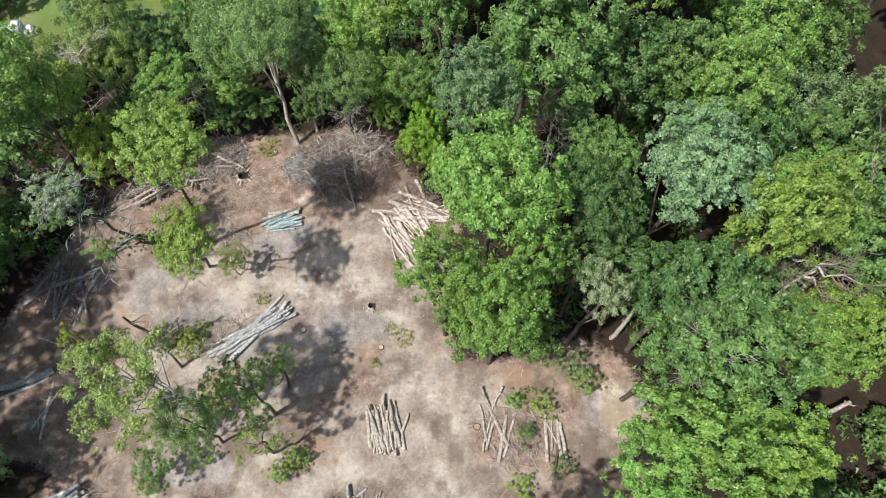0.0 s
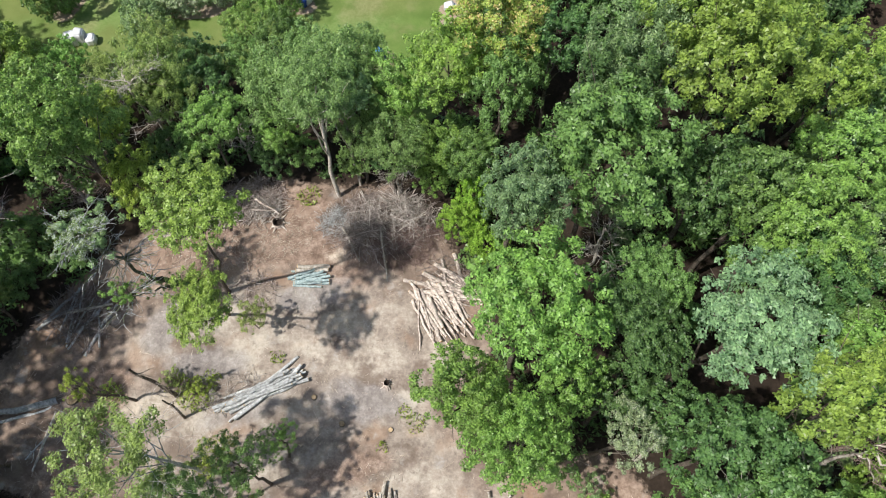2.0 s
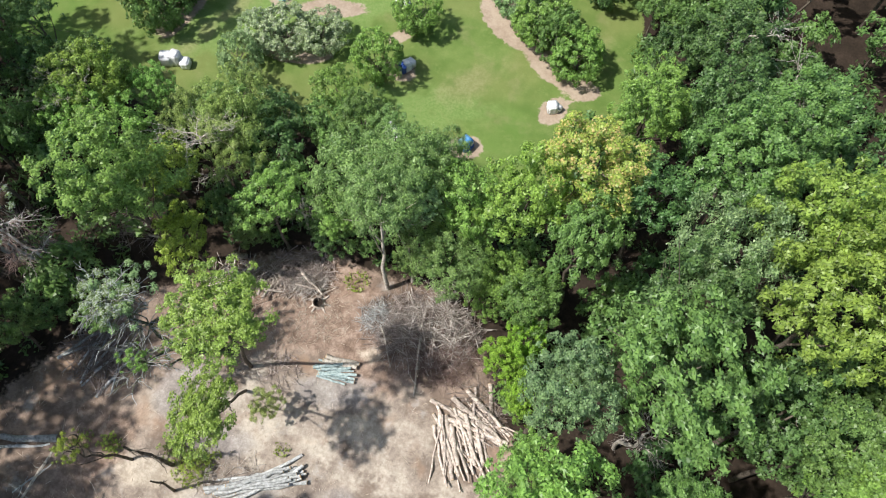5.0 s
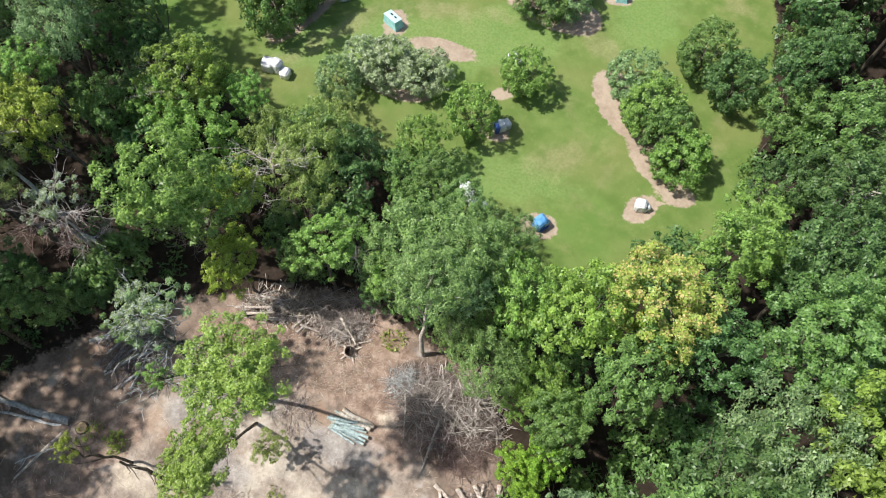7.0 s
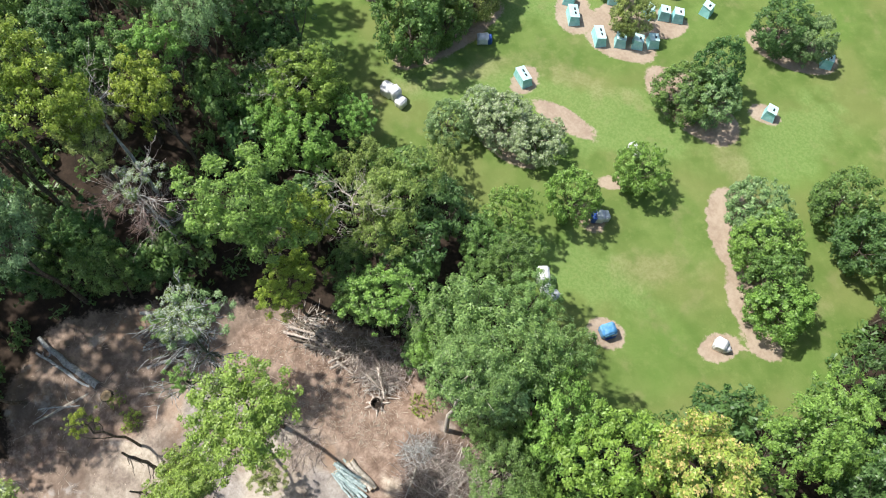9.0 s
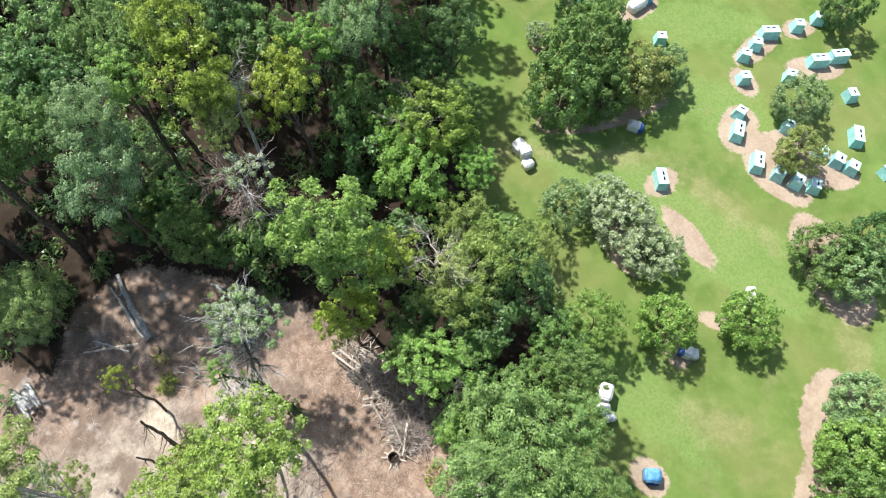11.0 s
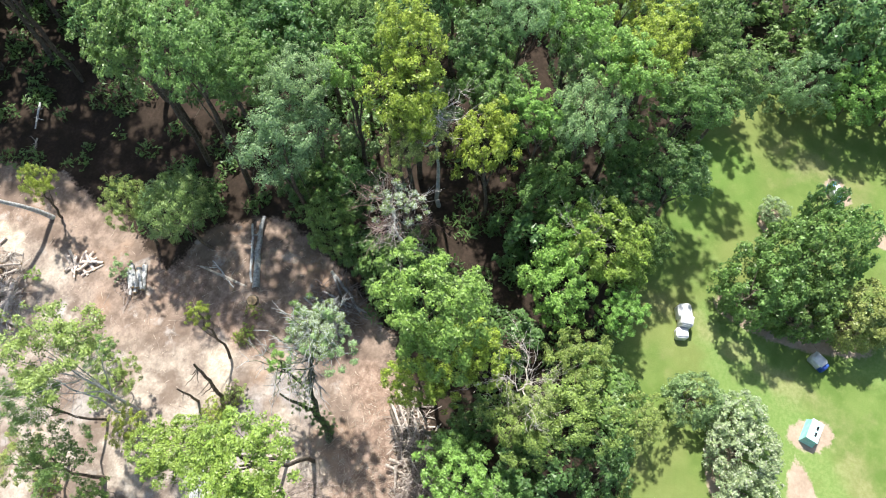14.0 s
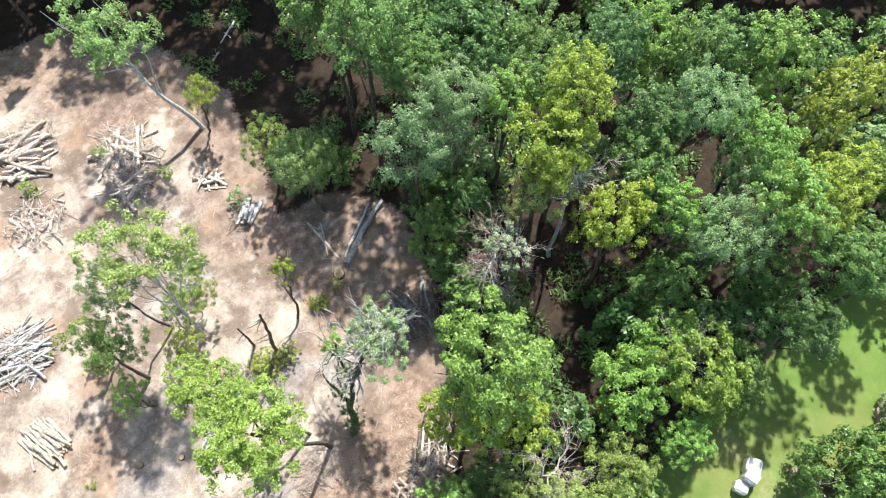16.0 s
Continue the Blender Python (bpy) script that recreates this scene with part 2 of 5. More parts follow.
def fast_mesh(name, verts, faces, material, smooth=False):
    """A mesh from arrays; all faces have the same number of corners."""
    verts, faces = np.asarray(verts, np.float32), np.asarray(faces, np.int32)
    m = bpy.data.meshes.new(name)
    n, k = faces.shape
    m.vertices.add(len(verts)), m.loops.add(n * k), m.polygons.add(n)
    m.vertices.foreach_set("co", verts.ravel())
    m.loops.foreach_set("vertex_index", faces.ravel())
    m.polygons.foreach_set("loop_start", np.arange(0, n * k, k, dtype=np.int32))
    m.polygons.foreach_set("use_smooth", np.full(n, smooth))
    m.update(calc_edges=True)
    m.materials.append(material)
    return m


def part(name, mesh, parent, at=None, label=""):
    ob = new(name, mesh)
    ob.parent = parent
    if at is not None:
        ob.matrix_basis = at
    return tagged(ob, label)


def thing(name, at, label, category, group="", kind=""):
    return tagged_at(new(name), at, label, category, group, kind)


def tagged_at(ob, at, label, category, group="", kind=""):
    ob.matrix_basis = at
    return tagged(ob, label, category, group, kind)


def frame_of(d):
    d = d / (np.linalg.norm(d, axis=-1, keepdims=True) + 1e-9)
    ref = np.where(np.abs(d[..., 2:3]) < 0.9, np.array([0.0, 0, 1]), np.array([1.0, 0, 0]))
    u = np.cross(d, ref)
    u /= np.linalg.norm(u, axis=-1, keepdims=True) + 1e-9
    return u, np.cross(d, u)


class Tubes:
    """Collects tapered tubes into one mesh."""

    def __init__(self, sides=6):
        self.v, self.f, self.n, self.sides = [], [], 0, sides

    def add(self, path, radii, knots=0.0):
        path, radii, s = np.asarray(path, float), np.asarray(radii, float), self.sides
        u, w = frame_of(np.gradient(path, axis=0))
        a = np.linspace(0, 2 * np.pi, s, endpoint=False)
        r = radii[:, None] * (1 + knots * rng.uniform(-1, 1, (len(path), s)))
        ring = path[:, None] + r[..., None] * (np.cos(a)[None, :, None] * u[:, None] + np.sin(a)[None, :, None] * w[:, None])
        self.v.append(ring.reshape(-1, 3))
        i, j = np.meshgrid(np.arange(len(path) - 1), np.arange(s), indexing="ij")
        b, j2 = self.n + i * s, (j + 1) % s
        self.f.append(np.stack([b + j, b + j2, b + s + j2, b + s + j], -1).reshape(-1, 4))
        self.n += len(path) * s

    def mesh(self, name, material):
        return fast_mesh(name, np.concatenate(self.v), np.concatenate(self.f), material, True)


def bent(a, b, steps, sway):
    """A crooked path from a to b."""
    a, b = np.asarray(a, float), np.asarray(b, float)
    t = np.linspace(0, 1, steps)[:, None]
    off = np.cumsum(rng.normal(0, sway, (steps, 3)), axis=0)
    off -= off[:1] + (off[-1:] - off[:1]) * t
    return a + (b - a) * t + off


# ---- the ground ----
WAVES = [(rng.uniform(0.15, 1.3), rng.uniform(0, 6.28), rng.uniform(0, 6.28)) for _ in range(14)]


def ground_z(x, y):
    """Height of the ground: slightly uneven soil, a smoother lawn that falls off gently."""
    z = 0.0 * x
    for k, turn, phase in WAVES:
        z = z + 0.055 / (0.4 + k) * np.sin(k * (x * math.cos(turn) + y * math.sin(turn)) + phase)
    far = np.clip((y - 34) / 12, 0, 1)
    near = np.exp(-((x + 15) ** 2 + (y - 20) ** 2) / 90.0 ** 2)
    return z * (1 - 0.75 * far) * near - 0.5 * far


def inside(points, x, y):
    """Signed distance to a closed outline: positive within."""
    p = np.asarray(points, float)
    best, odd = np.full(np.shape(x), 1e9), np.zeros(np.shape(x), bool)
    for (ax, ay), (bx, by) in zip(p, np.roll(p, -1, 0)):
        dx, dy = bx - ax, by - ay
        t = np.clip(((x - ax) * dx + (y - ay) * dy) / (dx * dx + dy * dy), 0, 1)
        best = np.minimum(best, np.hypot(x - ax - t * dx, y - ay - t * dy))
        cross = ((ay > y) != (by > y)) & (x < ax + (y - ay) * dx / (dy if dy else 1e-9))
        odd ^= cross
    return np.where(odd, best, -best)


CLEARING = [(-21.5, 26.5), (-17.5, 29.5), (-12.4, 29.6), (-7.5, 30.2), (-4, 28), (-1.5, 25), (1.2, 22), (1.5, 17.5), (-0.3, 15), (1.2, 12), (4.5, 11.8), (8.3, 13.3),
            (11.5, 12.5), (13.3, 9.5), (13.6, 5.5), (11, 2), (6, -3), (2, -10), (-4, -18), (-14, -24), (-22, -22), (-27, -15), (-28.5, -7), (-27, -1), (-24.8, 4.5), (-29, 6),
            (-31.5, 9.5), (-31, 13), (-28.6, 17.5), (-26, 22)]
# open floor under tall trees beside the clearing; dark litter stands in for shade
SHADED_FLOOR = [(-22, -23), (-31, -17.5), (-35, -11.5), (-35, -5), (-31.5, -0.5), (-28, 2), (-24, 2), (-20, -12)]
# soil outside is darker brown; in the west its colour also carries tree shade
TRODDEN = [(-18.2, 21), (-15.5, 23.6), (-11, 23.4), (-6, 23.4), (-2.5, 22), (1, 19), (-0.5, 14), (2, 11), (6, 10.5), (9, 9), (13, 10), (13.5, 7), (7, 4.5), (4, 2), (1, -4), (-4, -12), (-11, -20), (-17, -17),
           (-18, -12), (-23.5, -6), (-23, -2), (-19.5, 2), (-20, 8), (-22.4, 12), (-23.5, 15), (-21.5, 18.6)]
LAWN = [(-7.2, 35.8), (-12, 38.6), (-16.5, 39.2), (-19.3, 41), (-25, 40), (-29.5, 36.5), (-32, 36.2), (-36.5, 36.9), (-42, 37.4), (-50, 37.4), (-55, 40), (-56.5, 48),
        (-58, 55), (-60, 62), (-56, 74), (-44, 84), (-24, 86), (-15, 79), (-10.5, 73), (-7.5, 68.5), (-5, 63), (-3.2, 58), (-2, 54), (-0.6, 50), (-2, 45.5), (-5.5, 41)]
BEDS = [(-26.2, 49.7, 2.9, 0.95, 20), (-30.9, 49.2, 1.6, 1.0, 118), (-10.7, 41.6, 1.35, 1.1, 30), (-5.7, 47.6, 1.5, 1.0, 70), (-3.9, 50.2, 1.3, 0.8, 30),
        (-18, 63.2, 1.2, 0.9, 20), (-21.4, 69.4, 3.8, 1.9, 30), (-19.6, 49.6, 1.4, 0.6, 60), (-29.5, 58, 3.0, 1.6, 35), (-34.3, 56.6, 2.3, 1.5, 150), (-32.5, 59.5, 2.6, 1.1, 100),
        (-38.4, 58.6, 1.5, 1.0, 10), (-41.5, 61, 2.7, 1.1, 118), (-42.6, 65, 1.5, 1.0, 90), (-47.4, 52.7, 2.2, 1.0, 115)]
PLANTED = [(-11.8, 54.4, 3.6, 1.9, 150), (-7.0, 51.9, 3.6, 1.7, 155), (-21.8, 58.9, 4.6, 2.2, 8), (-38.0, 46.6, 5.6, 1.7, 95), (-29.4, 61.9, 2.4, 1.6, 60), (-38.5, 64.8, 2.5, 1.2, 80),
           (-49.6, 47.6, 1.3, 0.9, 40), (-50, 56.6, 1.5, 1.2, 0), (-18.2, 46.2, 1.3, 1.0, 0), (-26.5, 44.4, 2.8, 1.1, 20), (-45.2, 43.4, 1.2, 0.9, 0), (-50.8, 64.6, 1.8, 1.3, 0), (11.4, 8.2, 1.3, 0.9, 20), (-64.3, 50.0, 3.0, 2.0, 60)]


# soil churned up red, ashy dust, pale sand, fresh grass and worn grass
CHURNED = [(-15.5, 24.6, 6.0, 2.6, 15), (-10.0, 23.4, 3.0, 1.6, 0), (-23.0, 12.0, 3.0, 1.6, 70), (4.6, 6.6, 3.4, 2.0, 10), (-14.0, 28.0, 2.6, 1.6, 0), (9.5, 9.8, 2.6, 1.4, 40), (-22.5, 22.0, 2.4, 1.6, 60), (-24.5, 6.0, 2.5, 1.6, 90), (-7.0, 9.5, 3.4, 1.0, 30)]
ASH = [(-6.5, 14.2, 3.0, 1.4, 0), (-11.3, 21.0, 2.4, 1.2, 20), (-13.8, 12.6, 3.0, 1.0, 30), (-20.5, 17.2, 2.2, 1.4, 60), (-17.0, 15.0, 2.6, 1.2, 10), (9.6, 9.0, 1.4, 0.8, 100), (-9.0, 26.8, 1.4, 1.0, 0), (-15.6, 4.6, 2.6, 1.2, 0)]
SAND = [(11.4, 8.5, 1.9, 1.2, 100), (-8.8, 19.4, 1.6, 0.8, 10), (-19.6, 11.6, 2.2, 1.0, 20), (-22.6, -7.8, 1.6, 0.9, 60), (-10.2, 24.0, 0.9, 0.5, 0)]
LUSH = [(-31.0, 46.0, 9.0, 3.0, 40), (-24.0, 53.0, 8.0, 3.0, 50), (-37.5, 54.0, 7.0, 2.4, 60), (-15.0, 63.0, 5.0, 2.6, 100), (-14.5, 43.6, 4.0, 2.0, 30), (-45.0, 57.5, 6.0, 2.4, 70)]
DRY = [(-34.5, 43.8, 7.0, 0.7, 75), (-13.0, 57.5, 7.0, 1.1, 165), (-12.0, 73.0, 6.0, 1.3, 122), (-12.5, 47.6, 3.4, 1.2, 60), (-29.0, 52.8, 4.0, 0.7, 30), (-51.0, 46.0, 2.6, 1.2, 80)]


def oval(spec, x, y):
    cx, cy, rx, ry, turn = spec
    c, s = math.cos(radians(turn)), math.sin(radians(turn))
    u, v = (x - cx) * c + (y - cy) * s, -(x - cx) * s + (y - cy) * c
    return (1 - np.hypot(u / rx, v / ry)) * min(rx, ry)


def axis(low, high, step):
    core = np.arange(low, high + step / 2, step)
    grow = np.cumsum(step * 1.35 ** np.arange(1, 25))
    return np.concatenate([low - grow[::-1], core, high + grow])


def build_ground():
    xs, ys = axis(-62, 32, 0.6), axis(-30, 84, 0.6)
    X, Y = np.meshgrid(xs, ys)
    x, y = X.ravel(), Y.ravel()
    i, j = np.meshgrid(np.arange(len(ys) - 1), np.arange(len(xs) - 1), indexing="ij")
    b = (i * len(xs) + j).ravel()
    faces = np.stack([b, b + 1, b + len(xs) + 1, b + len(xs)], -1)
    m = fast_mesh("ground", np.stack([x, y, ground_z(x, y)], -1), faces, ground_material(), True)
    bare = inside(CLEARING, x, y)
    open_ground = inside(TRODDEN, x, y)
    lawn = inside(LAWN, x, y)

    def spread_of(specs):
        return np.max([oval(spec, x, y) for spec in specs], axis=0)

    mulch = spread_of(BEDS + PLANTED)
    for key, d, soft in (("bare", bare, 2.4), ("open", open_ground - 0.8, 6.5), ("lawn", lawn + 1.6, 1.2), ("mulch", mulch, 0.7),
                         ("churned", spread_of(CHURNED), 1.6), ("ash", spread_of(ASH), 1.2), ("sand", spread_of(SAND), 0.9), ("lush", spread_of(LUSH), 3.0), ("dry", spread_of(DRY), 2.6)):
        m.attributes.new(key, "FLOAT", "POINT").data.foreach_set("value", np.clip(0.5 + d / soft, 0, 1).astype(np.float32))
    tagged(new("ground", m), "bare trampled soil, mown lawn and brown leaf litter", "ground", kind="structure")


build_ground()

# ---- trees ----
def leaf_blades(centres, normals, length, width):
    """One pointed leaf for each centre."""
    n = len(centres)
    u, w = frame_of(normals)
    a = rng.uniform(0, 2 * np.pi, n)[:, None]
    d, e = np.cos(a) * u + np.sin(a) * w, -np.sin(a) * u + np.cos(a) * w
    l, k = length * rng.uniform(0.6, 1.3, (n, 1)), width * rng.uniform(0.6, 1.3, (n, 1))
    v = np.stack([centres - d * l / 2 + e * k / 2, centres + d * l / 2, centres - d * l / 2 - e * k / 2], 1).reshape(-1, 3)
    return v, np.arange(3 * n).reshape(n, 3)


def crown_points(clumps, leaves, spread, hollow, droop, deep, low, lobed=0.46, reach=1.12):
    """Places, normals and outward-upward share of the leaves of a crown of 3 m radius: leafy rosettes with gaps between
    them.
    """
    lobes = rng.normal(size=(7, 3))
    lobes /= np.linalg.norm(lobes, axis=1, keepdims=True)
    d = rng.normal(size=(clumps, 3))
    d /= np.linalg.norm(d, axis=1, keepdims=True)
    d[:, 2] = low + (d[:, 2] + 1) / 2 * (1 - low)
    d /= np.linalg.norm(d, axis=1, keepdims=True)
    bulge = 1.08 - lobed + lobed * np.max(d @ lobes.T, axis=1)
    c = d * (rng.uniform(hollow, reach, clumps) * bulge)[:, None] * 3.0
    c[:, 2] *= deep
    size = 3.0 * spread * rng.uniform(0.5, 1.45, clumps)
    pick = rng.choice(clumps, leaves, p=size ** 2 / np.sum(size ** 2))
    o = rng.normal(size=(leaves, 3)) + d[pick] * 0.75 + np.array([0, 0, 0.55])
    o /= np.linalg.norm(o, axis=1, keepdims=True)
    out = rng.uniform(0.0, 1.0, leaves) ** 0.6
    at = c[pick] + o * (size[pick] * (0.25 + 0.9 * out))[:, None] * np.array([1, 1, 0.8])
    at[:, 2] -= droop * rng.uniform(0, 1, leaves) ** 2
    # highest on outer, upward leaves; sets their lighter colour
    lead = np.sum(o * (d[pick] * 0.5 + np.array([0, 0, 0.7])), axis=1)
    outer_share = np.clip(lead * out * 1.3 - 0.25 + rng.normal(0, 0.15, leaves), 0, 1)
    normal = o * 0.7 + d[pick] * 0.2 + np.array([0, 0, 0.45]) + rng.normal(0, 0.52, (leaves, 3))
    return at, normal / np.linalg.norm(normal, axis=1, keepdims=True), outer_share


def crown_mesh(name, clumps, leaves, length, width, spread=0.3, hollow=0.62, droop=0.0, deep=0.85, low=-0.35, lobed=0.46, reach=1.12):
    at, normal, outer_share = crown_points(clumps, leaves, spread, hollow, droop, deep, low, lobed, reach)
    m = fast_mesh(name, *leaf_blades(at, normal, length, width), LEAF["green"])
    m.attributes.new("outer_tone", "FLOAT", "FACE").data.foreach_set("value", outer_share.astype(np.float32))
    return m


CROWNS = {
    "broad": [crown_mesh("broad_crown", 195, 10400, 0.184, 0.140, 0.110, 0.46, 0.12, 0.95, -0.45, 0.62) for _ in range(6)],
    "grand": [crown_mesh("grand_crown", 280, 16500, 0.158, 0.119, 0.094, 0.48, 0.12, 0.95, -0.4, 0.60) for _ in range(3)],
    "soft": [crown_mesh("soft_crown", 175, 12000, 0.170, 0.100, 0.120, 0.46, 0.5, 0.95, -0.45) for _ in range(5)],
    "thin": [crown_mesh("thin_crown", 120, 9000, 0.16, 0.10, 0.11, 0.25, 0.3) for _ in range(3)],
    "sparse": [crown_mesh("sparse_crown", 40, 3800, 0.20, 0.125, 0.13, 0.30) for _ in range(3)],
    "bush": [crown_mesh("bush_crown", 230, 9500, 0.215, 0.165, 0.120, 0.72, 0.0, 0.85, -0.9, 0.30, 1.02) for _ in range(4)],
    "dense": [crown_mesh("dense_crown", 290, 17000, 0.168, 0.122, 0.110, 0.30, 0.05, 0.95, -0.3, 0.20, 1.02) for _ in range(2)],
    "low": [crown_mesh("low_crown", 70, 2200, 0.38, 0.28, 0.18, 0.5, 0.3, 1.0, -0.7) for _ in range(4)],
}
STYLE = {"bright": "broad", "green": "broad", "dark": "broad", "yellow": "broad", "autumn": "broad", "lime": "broad", "blue": "soft", "olive": "thin", "grey": "soft",
         "silver": "thin", "pale": "broad", "light": "broad", "feather": "thin", "fresh": "soft", "lichen": "thin", "rust": "sparse"}
WORDS = {"light": "broadleaf tree with a light green crown", "bright": "broadleaf tree with a fresh bright green crown", "green": "tall broadleaf tree with a full green crown", "dark": "dark green broadleaf tree in the dense wood",
         "blue": "feathery tree with a blue-green crown", "yellow": "broadleaf tree with a yellow-green crown", "olive": "fine-leaved tree with an olive green crown",
         "grey": "soft grey-green tree with fine leaves", "autumn": "tree with yellow-green leaves turning orange brown", "silver": "thin tree with whitish silvery leaves",
         "lime": "dense lime green bush at the clearing's edge", "lichen": "half-dead tree with pale lichen on its branches", "pale": "feathery tree with a pale blue-green crown", "fresh": "fine-leaved tree with a light fresh green crown", "feather": "airy tree with light yellow-green leaves", "rust": "dead tree with reddish brown twigs"}


def leafy(name, meshes, material, parent, at):
    ob = part(name, meshes[int(rng.integers(len(meshes)))], parent, at)
    ob.material_slots[0].link = "OBJECT"
    ob.material_slots[0].material = material
    return ob


def trunk_mesh(base_to_crown, r, thick, reach, bark, limbs=6, fork=False):
    """Trunk and limbs, from the foot at the origin up into the crown."""
    t = Tubes(6)
    top = np.asarray(base_to_crown, float)
    path = bent((0, 0, -0.2), top, 8, 0.12)
    t.add(path, thick * np.linspace(1.15, 0.35, 8), 0.06)
    for k in range(limbs):
        q = path[int(rng.integers(3, 7))]
        a = 2 * np.pi * (k + rng.uniform(0, 0.7)) / limbs
        end = top + np.array([math.cos(a) * r * reach, math.sin(a) * r * reach, rng.uniform(-0.2, 0.55) * r])
        side = bent(q, end, 6, 0.10)
        t.add(side, thick * np.linspace(0.42, 0.08, 6))
        for _ in range(1):
            s = side[int(rng.integers(2, 5))]
            t.add(bent(s, s + rng.normal(0, 0.4, 3) * r + np.array([0, 0, 0.25 * r]), 4, 0.06), thick * np.linspace(0.16, 0.04, 4))
    return t.mesh("trunk", bark)


def tree(x, y, top, r, look_of, deep=1.2, foot=None, bark=None, group="trees of the wood", style=None, name="tree", label=None, slim=1.0, limbs=6):
    """A tree whose crown tops out at `top` metres over (x, y)."""
    fx, fy = foot or (x + float(rng.normal(0, 0.25)), y + float(rng.normal(0, 0.25)))
    fz = float(ground_z(fx, fy))
    whole = thing(name, pose(fx, fy, fz), label or WORDS[look_of], "tree" if name == "tree" else "bush", group)
    centre = Vector((x - fx, y - fy, top - 0.95 * r * deep - fz))
    thick = (0.03 + 0.0095 * top) * slim
    part("trunk", trunk_mesh(centre, r, thick, 0.75, bark or BARK, 3 if style == "low" else limbs), whole)
    s = r / 3.0
    kind = style or STYLE[look_of]
    if kind == "broad" and (x < -56 or y > 66 or y < -16 or x > 25.5):
        kind = "low"  # the outskirts
    wide = s * float(rng.uniform(0.86, 1.14))
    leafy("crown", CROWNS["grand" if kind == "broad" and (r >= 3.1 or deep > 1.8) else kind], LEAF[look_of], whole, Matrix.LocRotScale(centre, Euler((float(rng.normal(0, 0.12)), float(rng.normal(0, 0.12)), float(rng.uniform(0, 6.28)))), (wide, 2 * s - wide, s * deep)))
    return whole


PLACED = []


def grove(rows, slender=1.0):
    for x, y, top, r, *rest in rows:
        PLACED.append((x, y, top, r))
        tree(x, y, top, r * slender, *rest)


# east wood, beside the clearing: round, full crowns first
for row in [(3.0, 17.7, 17.6, 3.3, "bright", 1.1), (0.2, 13.4, 15.6, 2.2, "bright", 1.5), (3.0, 11.3, 15.4, 2.2, "bright", 1.5), (13.2, 18.0, 18.2, 3.1, "pale", 0.95), (1.7, 23.7, 16.9, 2.3, "blue", 1.4), (8.6, 17.6, 14.8, 2.2, "dark", 1.2), (9.2, 20.8, 13.6, 2.0, "green", 1.0)]:
    PLACED.append(row[:4])
    tree(*row, style="dense")
grove([(1.6, 13.4, 9.0, 2.4, "bright", 1.6), (5.0, 12.6, 7.5, 2.2, "green", 1.5), 
       (8.2, 15.4, 12.2, 2.0, "dark"), (8.6, 12.6, 13.8, 1.6, "silver"), (13.1, 12.2, 17.0, 3.2, "dark"), (13.8, 8.8, 17.8, 3.1, "green"),
       (11.6, 8.9, 14.6, 2.3, "green"), (12.5, 5.2, 15.6, 2.9, "bright"), (10.2, 3.8, 14.2, 2.3, "bright"), (5.2, 14.6, 13.5, 1.8, "bright"), (10.8, 14.2, 13.0, 2.2, "dark")])
grove([(17.2, 15.0, 19.2, 2.8, "light"), (21.8, 12.0, 11.0, 2.2, "light"), (19.9, 10.2, 12.6, 2.4, "bright"), (17.2, 4.8, 13.0, 2.4, "light"), (16.3, 24.8, 16.6, 3.2, "bright"),
       (14.2, 26.2, 15.8, 2.4, "green"), (23.5, 27.0, 11.5, 3.0, "grey"), (11.9, 27.4, 15.4, 3.0, "dark"), (17.2, 22.6, 14.9, 2.6, "dark"), (20.5, 18.5, 13.5, 2.8, "bright"),
       (21.5, 22.5, 13.0, 2.6, "green"), (16.0, 1.0, 13.0, 2.8, "bright"), (24.0, 16.0, 14.0, 3.0, "green"), (24.0, 11.0, 12.0, 2.6, "light"), (24.5, 31.5, 13.0, 3.0, "green"), (20.6, 30.6, 14.0, 2.8, "bright"), (28.0, 24.5, 13.0, 3.0, "green"), (20.0, 36.5, 14.0, 3.0, "light"), (27.0, 20.0, 12.0, 2.8, "bright")])
# north-east wood
grove([(5.6, 27.0, 18.4, 4.1, "green"), (5.9, 30.4, 17.4, 2.9, "dark"), (6.8, 33.0, 17.4, 2.9, "grey"), (11.7, 32.0, 20.2, 3.7, "light"),
       (10.2, 36.0, 18.2, 3.0, "light"), (-4.0, 34.9, 12.4, 3.0, "light", 1.1), (-7.4, 33.6, 10.0, 2.4, "bright", 1.2), (-0.9, 37.6, 14.2, 3.2, "autumn", 1.1), (0.2, 33.2, 13.0, 2.5, "green"),
       (6.5, 40.2, 16.0, 3.3, "green"), (0.8, 43.5, 11.0, 2.6, "bright"), (1.4, 47.6, 8.4, 2.5, "bright"), (14.5, 38.5, 17.0, 3.2, "light"), (3.0, 37.0, 13.0, 2.3, "dark")])
